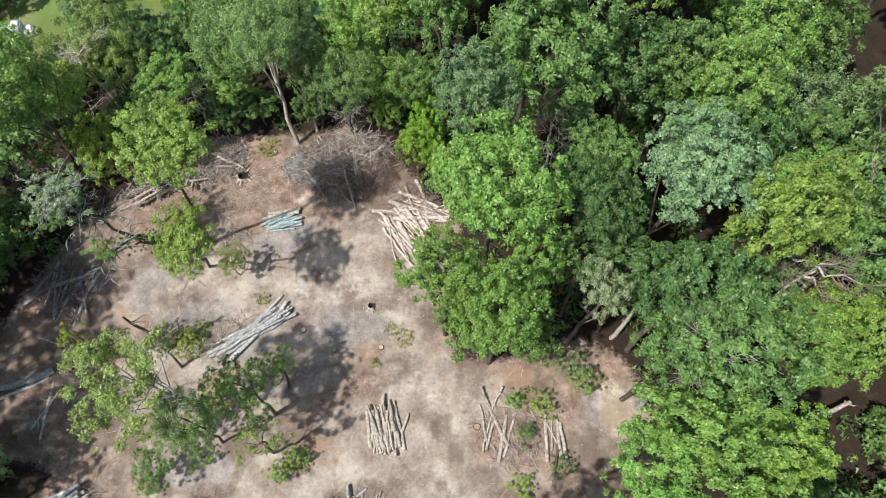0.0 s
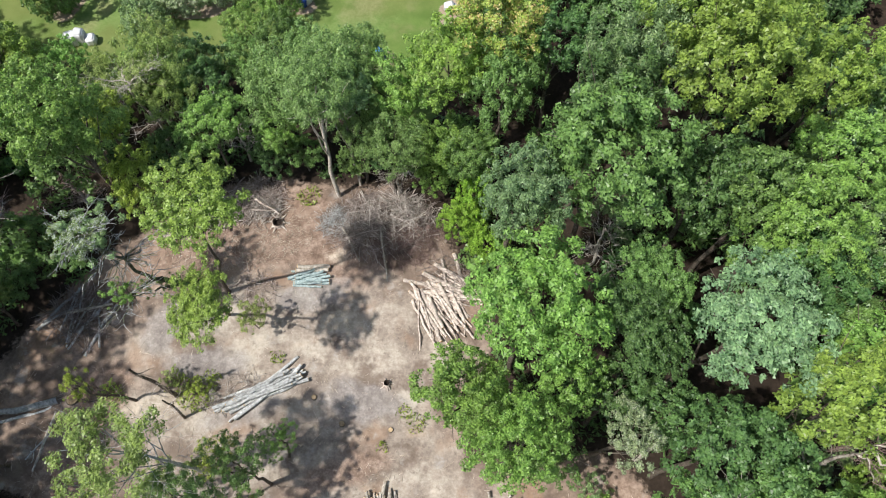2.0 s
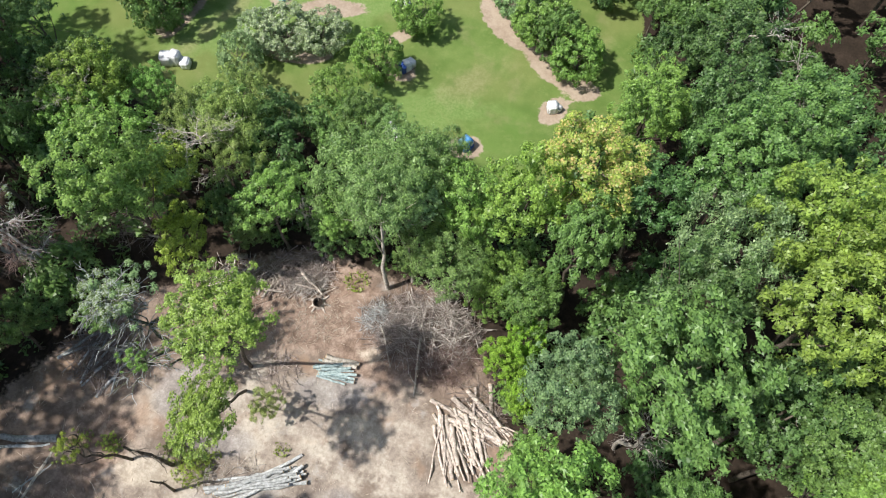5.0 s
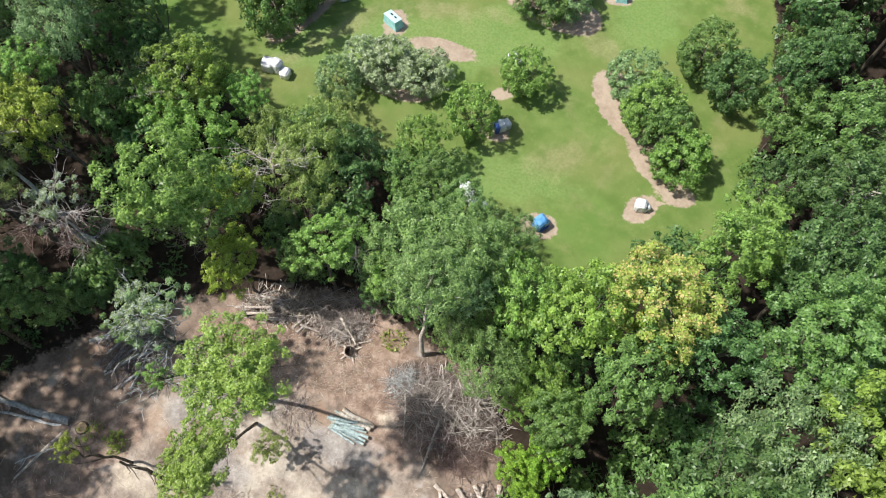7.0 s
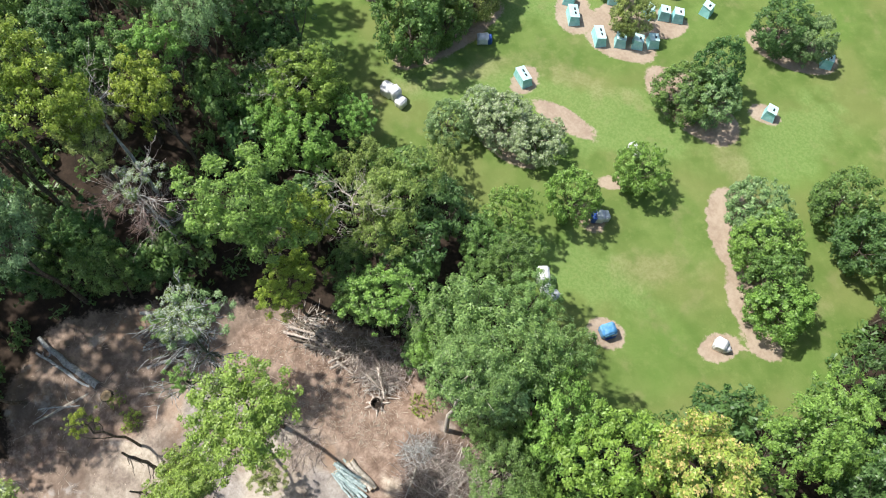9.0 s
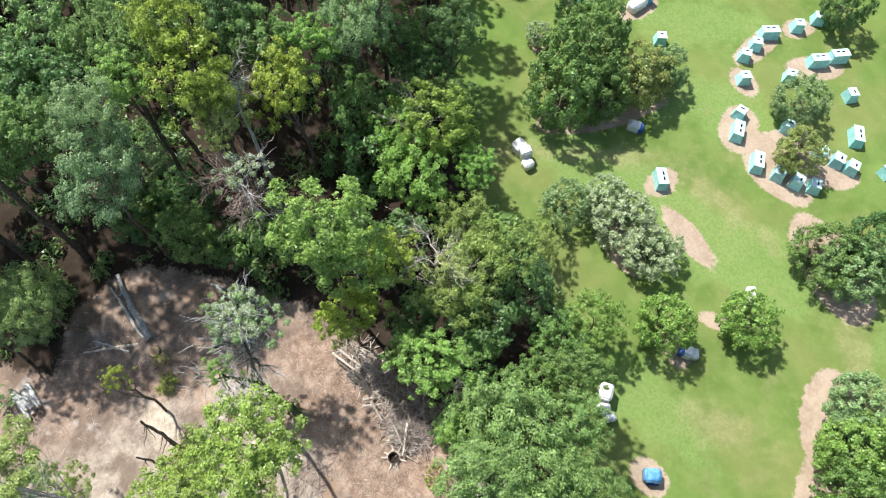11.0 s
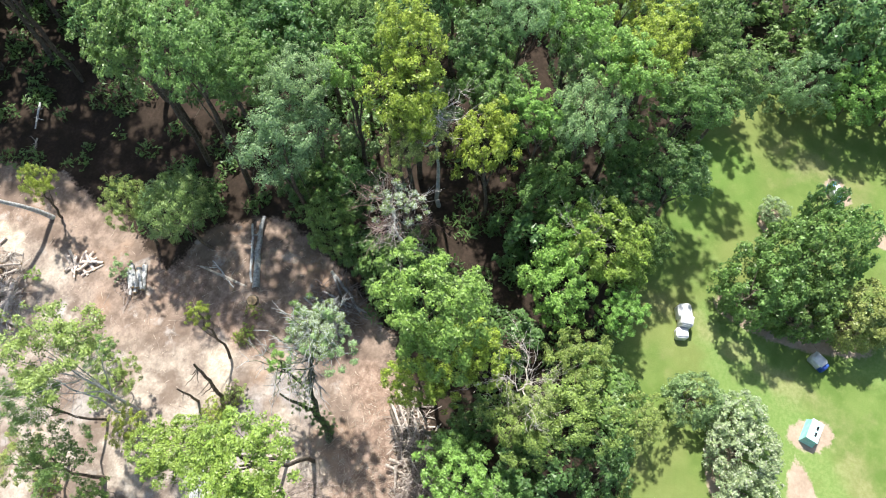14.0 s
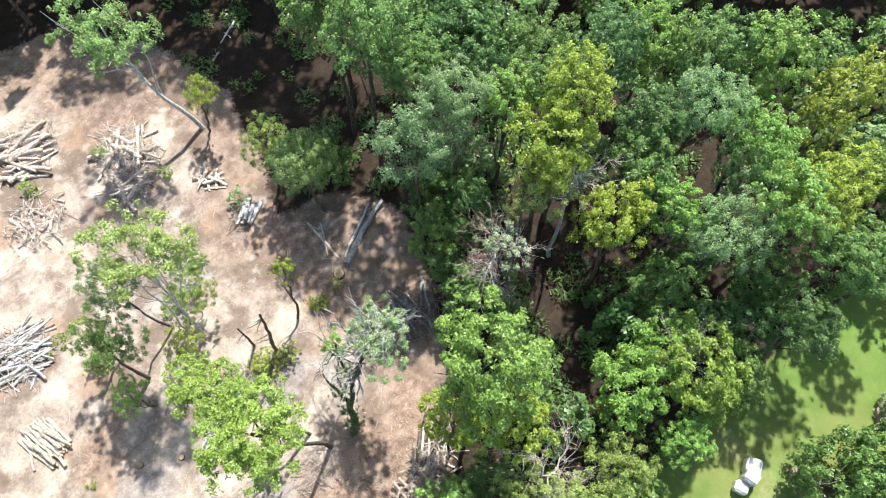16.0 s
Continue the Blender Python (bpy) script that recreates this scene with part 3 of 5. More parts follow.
grove([(-6.7, 29.4, 9.6, 2.0, "fresh", 1.3), (-3.6, 30.6, 8.0, 1.8, "bright", 1.3), (-1.4, 29.4, 9.4, 1.9, "green", 1.2), (-9.4, 31.0, 8.0, 1.7, "fresh", 1.3), (-12.6, 33.3, 11.8, 3.3, "fresh"),
       (-14.8, 32.0, 9.4, 2.4, "fresh"), (-10.6, 34.0, 10.8, 2.2, "fresh"), (-15.2, 30.6, 6.8, 1.6, "bright", 0.9), (-18.9, 29.1, 8.8, 2.1, "bright", 0.9), (5.5, 45.5, 13.0, 3.0, "dark"),
       (-1.0, 57.5, 6.5, 2.4, "green"), (1.5, 53.0, 7.0, 2.6, "dark"), (9.5, 46.0, 14.0, 3.2, "green"), (4.5, 52.5, 10.0, 2.8, "dark"), (1.8, 20.6, 9.0, 1.7, "bright")])
tree(-1.7, 26.4, 6.4, 1.5, "lime", 1.9), tree(-1.0, 28.2, 7.4, 1.5, "lime", 1.9), tree(0.4, 24.6, 6.0, 1.4, "lime", 1.7)

# trees that stand in the clearing
CLEARED = "trees left standing in the clearing"
tree(-15.0, 20.2, 15.9, 2.5, "light", 0.74, foot=(-17.0, 20.1), group=CLEARED, style="dense", slim=0.75)
tree(-14.4, 16.0, 12.2, 2.05, "light", 0.75, foot=(-16.6, 18.6), group=CLEARED, style="dense", slim=0.7)
tree(-14.4, 18.2, 3.4, 1.2, "olive", 0.9, group=CLEARED, style="thin", slim=0.6)


def gnarled_tree(fx, fy, fork, crown, side, label):
    """A half-dead tree: a dark ivy-clad trunk that forks into a bare grey crown and a leafy side limb."""
    z = float(ground_z(fx, fy))
    whole = thing("tree", pose(fx, fy, z), label, "tree", CLEARED)
    at = np.array([fx, fy, z])
    fork, crown, side = (np.array(p) - at for p in (fork, crown, side))
    t, twigs = Tubes(8), Tubes(3)
    stem = bent((0, 0, -0.2), fork, 7, 0.10)
    t.add(stem, np.linspace(0.27, 0.17, 7), 0.10)
    limbs = [bent(fork, crown, 9, 0.20), bent(fork, side, 8, 0.20), bent(stem[4], fork + np.array([0.5, -1.6, 2.6]), 7, 0.16)]
    for limb in limbs:
        t.add(limb, np.linspace(0.15, 0.05, len(limb)), 0.08)
    for k in range(40):
        limb = limbs[0] if k % 4 else limbs[1]
        q = limb[int(rng.integers(5, len(limb)))]
        a, reach = rng.uniform(0, 6.28), rng.uniform(0.9, 2.5)
        arm = bent(q, q + np.array([math.cos(a), math.sin(a), rng.uniform(-0.15, 0.6)]) * reach, 6, 0.13)
        t.add(arm, np.linspace(0.045, 0.018, 6))
        for _ in range(9):
            p = arm[int(rng.integers(1, 6))]
            d = (arm[-1] - arm[0]) * 0.3 + rng.normal(0, 0.30, 3)
            twigs.add(bent(p, p + d, 4, 0.06), np.linspace(0.026, 0.011, 4))
    part("trunk", t.mesh("trunk", BARK_MOSS), whole)
    part("twig_crown", twigs.mesh("twig_crown", BARK_GREY), whole, None, "pale lichen-grey twigs")
    for name, kind, look_of, p, size in [("leaves", "thin", "lichen", crown + np.array([0.1, 0, -0.1]), (0.55, 0.55, 0.36)), ("leaves", "sparse", "grey", crown + np.array([0.3, 0.7, -0.5]), (0.62, 0.62, 0.40)),
                                         ("leaves", "sparse", "green", crown + np.array([-0.5, -1.0, -0.9]), (0.42, 0.42, 0.32)), ("side_growth", "sparse", "bright", side, (0.36, 0.36, 0.42)), ("side_growth", "sparse", "bright", (fork + side) / 2, (0.22, 0.22, 0.34)),
                                         ("ivy", "sparse", "dark", stem[2], (0.26, 0.26, 0.36)), ("ivy", "sparse", "dark", stem[4], (0.22, 0.22, 0.34)), ("ivy", "sparse", "green", fork + np.array([0.4, -0.5, 0.6]), (0.24, 0.24, 0.30))]:
        leafy(name, CROWNS[kind], LEAF[look_of], whole, Matrix.LocRotScale(Vector(p), None, size))


gnarled_tree(-18.5, 20.5, (-19.9, 19.4, 3.2), (-22.8, 19.0, 9.9), (-21.1, 17.1, 6.4), "half-dead tree with lichen-grey twigs and an ivy-clad forked trunk")
tree(-15.9, 8.0, 14.4, 3.1, "feather", 0.8, foot=(-15.4, 8.3), group=CLEARED, style="thin", slim=0.6, limbs=10, bark=BARK_GREY)
tree(-16.6, 7.0, 5.0, 1.7, "feather", 0.9, group=CLEARED, style="thin", slim=0.6)
tree(-14.2, 9.2, 3.8, 1.3, "yellow", 0.9, group=CLEARED, style="thin", slim=0.6)
tree(-17.4, 4.6, 3.6, 1.4, "green", 0.9, group=CLEARED, style="thin", slim=0.6)
tree(-13.6, 6.4, 10.5, 1.7, "green", 1.0, foot=(-14.2, 6.4), group=CLEARED, style="soft", slim=0.7)
tree(-11.4, 8.4, 9.4, 1.9, "green", group=CLEARED, style="thin")
tree(-26.1, -4.5, 6.2, 1.4, "yellow", group=CLEARED, style="thin", foot=(-25.4, -5.0))
tree(-11.5, 30.6, 12.8, 2.3, "fresh", 0.9, foot=(-11.1, 28.8), bark=BARK_PALE)
tree(-10.3, 31.4, 10.4, 1.6, "grey", 0.8, foot=(-9.8, 30.0), bark=BARK_PALE)
for row in [(-10.2, 30.6, 3.6, 1.2, "green"), (-8.4, 31.6, 4.6, 1.5, "dark"), (-6.2, 31.4, 5.2, 1.6, "green"), (-4.2, 29.8, 4.8, 1.3, "bright"), (-13.6, 30.6, 4.4, 1.5, "green"), (-16.0, 29.9, 4.2, 1.4, "dark"),
            (-20.6, 28.4, 5.0, 1.6, "green"), (-22.6, 28.8, 5.4, 1.6, "dark"), (-3.0, 32.2, 6.0, 1.8, "green"), (-19.6, 32.4, 5.6, 1.8, "green"), (-1.6, 30.6, 7.0, 1.5, "bright")]:
    tree(*row, 1.3, label="leafy young tree at the edge of the clearing")
tree(-21.7, 11.4, 7.9, 1.0, "yellow", 1.4, foot=(-20.8, 11.9), group=CLEARED, style="sparse", slim=0.9, limbs=5)
tree(-10.3, 6.0, 7.4, 1.6, "olive", group=CLEARED, style="sparse")
tree(-10.2, 10.5, 6.2, 1.15, "bright", 1.5, group=CLEARED, style="thin")

# north-west edge, towards the lawn
tree(-25.1, 24.8, 15.9, 3.2, "bright", 1.3, style="grand", label="tall broadleaf tree with a fresh green crown at the clearing")
grove([(-23.2, 25.0, 8.0, 2.0, "yellow"), (-35.6, 33.2, 8.0, 3.1, "light"), (-36.2, 30.2, 7.0, 2.2, "bright"), (-32.2, 30.6, 7.2, 2.5, "bright"),
       (-24.6, 33.4, 9.8, 2.8, "feather"), (-23.2, 31.2, 8.8, 2.2, "feather"), (-28.2, 33.4, 6.8, 2.2, "feather"), (-25.4, 28.0, 10.0, 1.9, "yellow"), (-22.6, 36.6, 5.8, 2.2, "dark"),
       (-19.8, 37.4, 5.0, 1.9, "green"), (-20.5, 40.2, 5.4, 1.8, "bright", 1.1), (-17.2, 35.2, 6.5, 1.9, "green"), (-26.6, 38.0, 4.8, 1.9, "olive"), (-38.6, 27.6, 7.2, 2.3, "green")])
# west wood
grove([(-37.2, 23.4, 12.8, 2.5, "yellow"), (-34.8, 19.3, 13.8, 2.2, "olive"), (-36.2, 18.6, 16.6, 2.7, "yellow", 1.2), (-38.6, 18.2, 18.0, 2.4, "yellow", 1.2), (-41.2, 22.4, 12.4, 2.5, "green"),
       (-40.4, 25.6, 11.6, 2.2, "bright"), (-41.0, 28.6, 13.2, 2.5, "grey"), (-43.6, 31.6, 8.2, 2.4, "green"), (-41.0, 33.0, 6.6, 2.1, "dark"), (-31.8, 13.0, 15.0, 2.8, "blue"),
       (-34.4, 13.0, 16.4, 2.3, "grey"), (-36.8, 15.0, 15.4, 2.0, "bright"), (-34.8, 9.3, 15.4, 2.4, "green"), (-33.2, 6.8, 18.4, 2.8, "green"), (-39.5, 15.6, 15.0, 2.2, "green")], slender=0.9)
grove([(-43.2, 20.6, 13.2, 2.5, "dark"), (-46.6, 26.6, 11.0, 2.4, "grey"), (-43.6, 30.2, 15.2, 2.4, "bright"), (-46.4, 30.8, 13.4, 2.5, "yellow"), (-47.8, 26.0, 12.8, 2.5, "bright"),
       (-48.4, 34.6, 8.6, 2.4, "green"), (-53.6, 27.4, 13.5, 2.9, "yellow"), (-49.8, 20.2, 14.0, 2.6, "green"), (-48.0, 17.0, 14.0, 2.7, "bright"), (-44.8, 16.2, 15.0, 2.5, "dark"),
       (-41.4, 13.4, 15.0, 2.6, "green"), (-27.2, 6.6, 9.6, 2.2, "fresh"), (-26.6, 2.8, 8.0, 2.0, "feather"), (-46.0, 22.5, 14.5, 2.4, "grey")], slender=0.9)
tree(-22.8, -7.8, 12.8, 3.2, "fresh", 0.9, foot=(-25.2, -5.6), style="thin", bark=BARK_GREY, slim=1.2, group=CLEARED, limbs=8, label="airy grey-green tree with a leaning forked trunk")
grove([(-33.6, 2.8, 17.8, 2.9, "green"), (-36.4, -11.2, 17.0, 3.2, "dark"), (-41.5, -12.0, 18.0, 3.4, "green"), (-35.4, -17.6, 17.0, 3.2, "dark"), (-40.8, -4.6, 18.0, 3.4, "dark"), (-29.5, -21.0, 17.0, 3.2, "green"), (-36.5, 5.5, 14.5, 2.8, "green"), (-38.5, 10.0, 15.0, 2.7, "dark"), (-35.2, 0.8, 16.0, 2.9, "dark"), (-37.6, -3.2, 17.5, 3.3, "green"), (-38.6, -8.4, 18.0, 3.4, "dark"),
       (-37.4, -14.2, 17.5, 3.4, "green"), (-33.0, -20.0, 17.0, 3.2, "dark"), (-40.5, 5.0, 14.5, 3.0, "dark"), (-42.0, 9.5, 14.5, 2.8, "green"), (-50.5, 31.0, 11.0, 2.6, "yellow"),
       (-54.0, 33.5, 10.0, 2.6, "green"), (-52.5, 23.5, 14.0, 2.8, "bright")], slender=0.95)
# tall edge trees that shade the lawn
grove([(-38.0, 34.4, 6.5, 1.8, "green"), (-45.2, 34.4, 12.0, 2.2, "green"), (-41.6, 35.2, 10.0, 2.0, "dark"), (-49.0, 36.4, 11.0, 2.2, "green"), (-32.6, 35.0, 5.5, 1.5, "bright"),
       (-16.8, 37.4, 8.0, 1.8, "green"), (-10.4, 36.4, 9.5, 1.7, "fresh"), (-14.0, 36.6, 8.5, 1.8, "fresh"), (4.0, -1.2, 13.0, 2.7, "green"), (8.5, -3.5, 14.0, 2.9, "dark")])
# green skirts at the clearing's west edge
grove([(-27.6, 4.4, 6.6, 1.9, "grey", 1.3), (-30.2, 15.9, 8.5, 1.9, "green", 1.6), (-33.4, 13.4, 6.5, 1.8, "green", 1.4),
       (-29.8, 18.2, 6.0, 1.7, "dark", 1.4), (-33.6, 15.6, 7.0, 2.0, "dark", 1.4), (-34.0, 11.2, 7.0, 2.1, "dark", 1.4)])
# dark wood on the south-west side
grove([(-28.5, -22.5, 14.0, 2.8, "green"), (-24.0, -26.0, 14.0, 2.8, "dark"), (-19.0, -28.0, 14.0, 2.8, "green"), (-14.0, -28.0, 13.0, 2.8, "green")])
# wood beyond the lawn
grove([(-52.8, 36.8, 7.0, 2.4, "dark", 1.4), (-54.6, 42.2, 6.5, 2.2, "grey", 1.4), (-55.6, 46.0, 6.5, 2.4, "bright", 1.3), (-57.0, 49.6, 7.5, 2.4, "green", 1.4), (-55.6, 53.4, 6.0, 2.6, "yellow", 1.1), (-58.5, 43.5, 9.5, 2.9, "dark", 1.4), (-59.5, 48.5, 9.5, 2.9, "green", 1.4), (-58.5, 55.5, 9.0, 2.8, "green"),
       (-60.5, 60.0, 9.5, 2.8, "dark"), (-2.4, 62.0, 8.0, 2.6, "dark"), (-4.6, 67.4, 9.0, 2.8, "dark"), (-8.0, 73.2, 9.0, 2.8, "dark"), (-12.4, 79.0, 9.0, 2.9, "green"), (-2.0, 71.0, 10.0, 3.0, "dark"), (-6.2, 70.6, 4.6, 1.9, "green"), (-3.6, 65.0, 4.6, 1.8, "green"), (-9.2, 75.6, 4.6, 1.9, "dark"), (-5.2, 73.6, 7.0, 2.4, "green"), (-1.4, 65.2, 7.0, 2.4, "dark"), (-12.6, 82.6, 6.0, 2.4, "green"), (3.0, 58.0, 10.0, 3.0, "green")])


def dead_tree(x, y, top, r, label, material=None, twig=None, foot=None, count=9, base=0.35, slim=1.0, girth=1.0):
    """A bare tree: trunk, crooked limbs, and fine twigs."""
    fx, fy = foot or (x, y)
    fz = float(ground_z(fx, fy))
    whole = thing("dead_tree", pose(fx, fy, fz), label, "dead tree", "dead trees in the wood")
    trunk, twigs = Tubes(6), Tubes(3)
    thick = (0.05 + 0.009 * top) * girth
    path = bent((0, 0, -0.2), (x - fx, y - fy, top - fz - 0.6 * r), 9, 0.14)
    trunk.add(path, thick * np.linspace(1.1, 0.3, 9), 0.07)
    for k in range(count):
        q = path[int(rng.integers(int(9 * base), 9))]
        a = 6.28 * (k + rng.uniform(0, 0.6)) / count
        limb = bent(q, q + np.array([math.cos(a), math.sin(a), rng.uniform(-0.1, 0.7)]) * r * rng.uniform(0.5, 1.0), 7, 0.17)
        trunk.add(limb, slim * thick * np.linspace(0.42, 0.09, 7))
        for _ in range(13):
            p = limb[int(rng.integers(2, 7))]
            d = (limb[-1] - limb[0]) * 0.35 + rng.normal(0, 0.28, 3) * r
            side = bent(p, p + d, 5, 0.06)
            twigs.add(side, thick * np.linspace(0.10, 0.035, 5))
            for _ in range(3):
                b = side[int(rng.integers(1, 5))]
                twigs.add(bent(b, b + d * 0.4 + rng.normal(0, 0.16, 3) * r, 4, 0.04), thick * np.linspace(0.07, 0.03, 4))
    part("trunk", trunk.mesh("trunk", material or BARK_PALE), whole)
    part("twig_crown", twigs.mesh("twig_crown", twig or TWIG_PALE), whole)
    return whole


dead_tree(-15.0, 8.2, 13.2, 2.3, "bare grey tree standing in an airy green one", BARK_GREY, TWIG_PALE, (-14.9, 8.2), 8, 0.6, 0.35, 0.5)
dead_tree(-31.4, 19.9, 11.0, 1.8, "dead tree with reddish twigs and pale limbs", BARK_GREY, TWIG_RED, None, 13, 0.6, 0.5)
dead_tree(-30.8, 20.2, 11.2, 1.8, "dead tree with pale lichen-covered limbs", BARK_GREY, TWIG_PALE, None, 6, 0.5, 0.5)
dead_tree(6.8, 24.8, 10.0, 1.5, "bleached dead tree standing among green crowns", BARK_PALE, TWIG_PALE, None, 6, 0.6)
dead_tree(19.2, 13.4, 14.6, 2.4, "dead tree with long pale bare limbs", BARK_PALE, TWIG_RED, None, 7, 0.5)
dead_tree(-24.6, 30.8, 9.4, 2.0, "dead tree with pale crooked limbs at the wood edge", BARK_PALE, TWIG_PALE, None, 8, 0.4)
dead_tree(-35.8, 31.4, 7.6, 1.9, "dead tree with pale limbs in green growth", BARK_PALE, TWIG_PALE, None, 6, 0.4)
dead_tree(-18.3, 30.6, 6.0, 1.5, "small bleached dead tree at the wood edge", BARK_PALE, TWIG_PALE, None, 8, 0.3)
dead_tree(5.2, 52.4, 9.5, 1.8, "bleached dead tree beyond the lawn", BARK_PALE, TWIG_PALE, None, 7, 0.5)
dead_tree(9.0, 47.8, 11.0, 1.8, "bleached dead tree in the wood", BARK_PALE, TWIG_PALE, None, 7, 0.5)
dead_tree(22.5, 18.0, 13.5, 2.2, "dead tree with thick pale limbs", BARK_PALE, TWIG_PALE, None, 6, 0.5)
dead_tree(-6.6, 29.8, 4.6, 1.2, "shattered pale stems behind the brushwood", BARK_PALE, TWIG_PALE, None, 9, 0.2, 0.9)
dead_tree(12.7, 8.6, 15.4, 1.5, "bleached broken branches hanging in a crown", BARK_GREY, TWIG_PALE, None, 8, 0.8, 0.7)
dead_tree(-29.2, 25.2, 6.0, 1.6, "broken dead tree with brown twigs", BARK_PALE, TWIG_RED, None, 8, 0.3)
dead_tree(-37.0, 20.4, 12.5, 1.8, "grey dead limbs between yellow-green crowns", BARK_GREY, TWIG_PALE, None, 5, 0.6)


tree(-31.2, 20.4, 11.8, 1.5, "lichen", 0.8, style="sparse")
tree(-24.0, 31.6, 9.2, 1.6, "olive", 0.8, style="sparse")

# planting on the lawn
LAWN_GROUP = "shrubs planted on the lawn"


def shrub(x, y, top, r, look_of):
    """A rounded shrub, leafy down to the ground."""
    z = float(ground_z(x, y))
    whole = thing("shrub", pose(x, y, z), {"silver": "rounded shrub with pale silvery leaves on the lawn", "grey": "dense grey-green rounded shrub on the lawn",
                  "bright": "rounded fresh green shrub on the lawn", "dark": "dense dark green rounded shrub on the lawn", "green": "rounded green shrub standing on the lawn", "olive": "olive green rounded shrub among the bunkers", "pale": "rounded pale sage green shrub on the lawn"}[look_of], "shrub", LAWN_GROUP)
    half = (top - z) / 2
    part("stem", trunk_mesh(Vector((0, 0, half)), r, 0.05 + 0.01 * top, 0.7, BARK, 7), whole)
    leafy("crown", CROWNS["bush"], LEAF[look_of], whole, Matrix.LocRotScale((0, 0, half), Euler((0, 0, float(rng.uniform(0, 6.28)))), (r / 3, r / 3, half / 2.55)))


for row in [(-18.9, 50.6, 3.6, 1.9, "bright"), (-19.6, 45.0, 4.4, 1.9, "bright"), (-11.9, 55.6, 3.6, 2.2, "grey"), (-9.6, 54.2, 3.8, 2.4, "bright"), (-7.4, 52.8, 4.2, 1.9, "green"),
            (-5.3, 51.8, 3.8, 2.1, "bright"), (-22.2, 57.8, 3.4, 2.3, "green"), (-20.8, 59.2, 3.8, 2.1, "grey"), (-22.2, 60.8, 5.0, 1.8, "dark"), (-9.0, 61.0, 4.4, 2.2, "green"),
            (-29.6, 44.0, 2.8, 1.7, "silver"), (-27.6, 44.8, 3.2, 2.2, "silver"), (-25.0, 46.0, 3.0, 2.0, "silver"), (-29.6, 41.0, 3.4, 1.7, "grey"), (-38.0, 42.8, 6.6, 2.6, "green")]:
    shrub(*row)
for row in [(-40.4, 44.6, 7.4, 2.8, "green"), (-38.0, 45.8, 5.4, 2.3, "green"), (-42.4, 46.8, 7.6, 2.2, "green"), (-38.8, 49.6, 4.4, 2.3, "olive"), (-39.6, 51.8, 3.4, 1.7, "grey"), (-46.4, 46.0, 4.6, 1.2, "dark"),
            (-45.5, 43.2, 1.8, 1.0, "silver"), (-30.4, 59.2, 3.4, 1.7, "olive"), (-34.6, 61.0, 3.4, 1.9, "grey"), (-22.6, 68.4, 4.0, 2.2, "dark"), (-20.6, 69.6, 3.6, 1.7, "grey"),
            (-42.2, 67.8, 4.5, 1.8, "dark"), (-5.8, 59.8, 4.4, 2.2, "dark"), (-52.4, 63.6, 4.5, 1.8, "green")]:
    shrub(*row)


# openings in the canopy where the woodland floor can be seen
GLADES = [(-28.8, 11.0, 3.0), (5.8, 17.2, 1.8), (23.2, 8.4, 3.2), (7.3, 19.6, 2.2), (-37.5, 21.0, 3.0), (-33.0, 25.0, 2.6), (-39.5, 23.0, 2.0), (-50.4, 24.0, 2.4), (-32.0, 16.5, 1.4), (-27.0, 20.0, 2.2)]


def fill_wood():
    """Younger trees wherever the wood has room, and the wood that runs on all round as one mass."""
    seen = np.array(PLACED)
    made, far_at, far_normal, far_trunks = [], [], [], Tubes(5)
    for _ in range(6000):
        x, y = float(rng.uniform(-82, 52)), float(rng.uniform(-50, 104))
        edge = max(float(inside(spot, x, y)) for spot in (CLEARING, LAWN, SHADED_FLOOR))
        if edge > -1.4:
            continue
        gap = np.hypot(seen[:, 0] - x, seen[:, 1] - y) - 0.62 * seen[:, 3]
        if any(math.hypot(x - a, y - b) < r + 0.8 for a, b, r in GLADES):
            continue
        if gap.min() < 0.9 or any(math.hypot(x - a, y - b) < 3.4 for a, b in made):
            continue
        made.append((x, y))
        if -66 < x < 33 and -14 < y < 64 and x + 0.6 * y > -52 and y - 1.2 * x > -38:
            top = float(rng.uniform(4.0, 8.0)) * (0.7 if edge > -3 else 1.0)
            tree(x, y, top, float(rng.uniform(1.8, 2.7)), str(rng.choice(["dark", "dark", "green", "green", "grey"])), 1.1, style="low", label="young broadleaf tree filling a gap in the wood")
        else:
            r, top = float(rng.uniform(2.2, 3.4)), float(rng.uniform(9, 14))
            at, normal, _ = crown_points(18, 240, 0.32, 0.6, 0.0, 0.85, -0.35)
            far_at.append(at * (r / 3) + np.array([x, y, top - 0.85 * r]))
            far_normal.append(normal)
            far_trunks.add(bent((x, y, float(ground_z(x, y)) - 0.2), (x, y, top - r), 4, 0.1), np.linspace(0.2, 0.08, 4))
    far = fast_mesh("far_wood", *leaf_blades(np.concatenate(far_at), np.concatenate(far_normal), 1.15, 0.95), LEAF["green"])
    tagged(new("far_wood", far), "dense green wood stretching away all round", "wood", kind="stuff")
    tagged(new("far_trunks", far_trunks.mesh("far_trunks", BARK)), "grey-brown trunks of the wood all round", "wood", kind="stuff")


fill_wood()

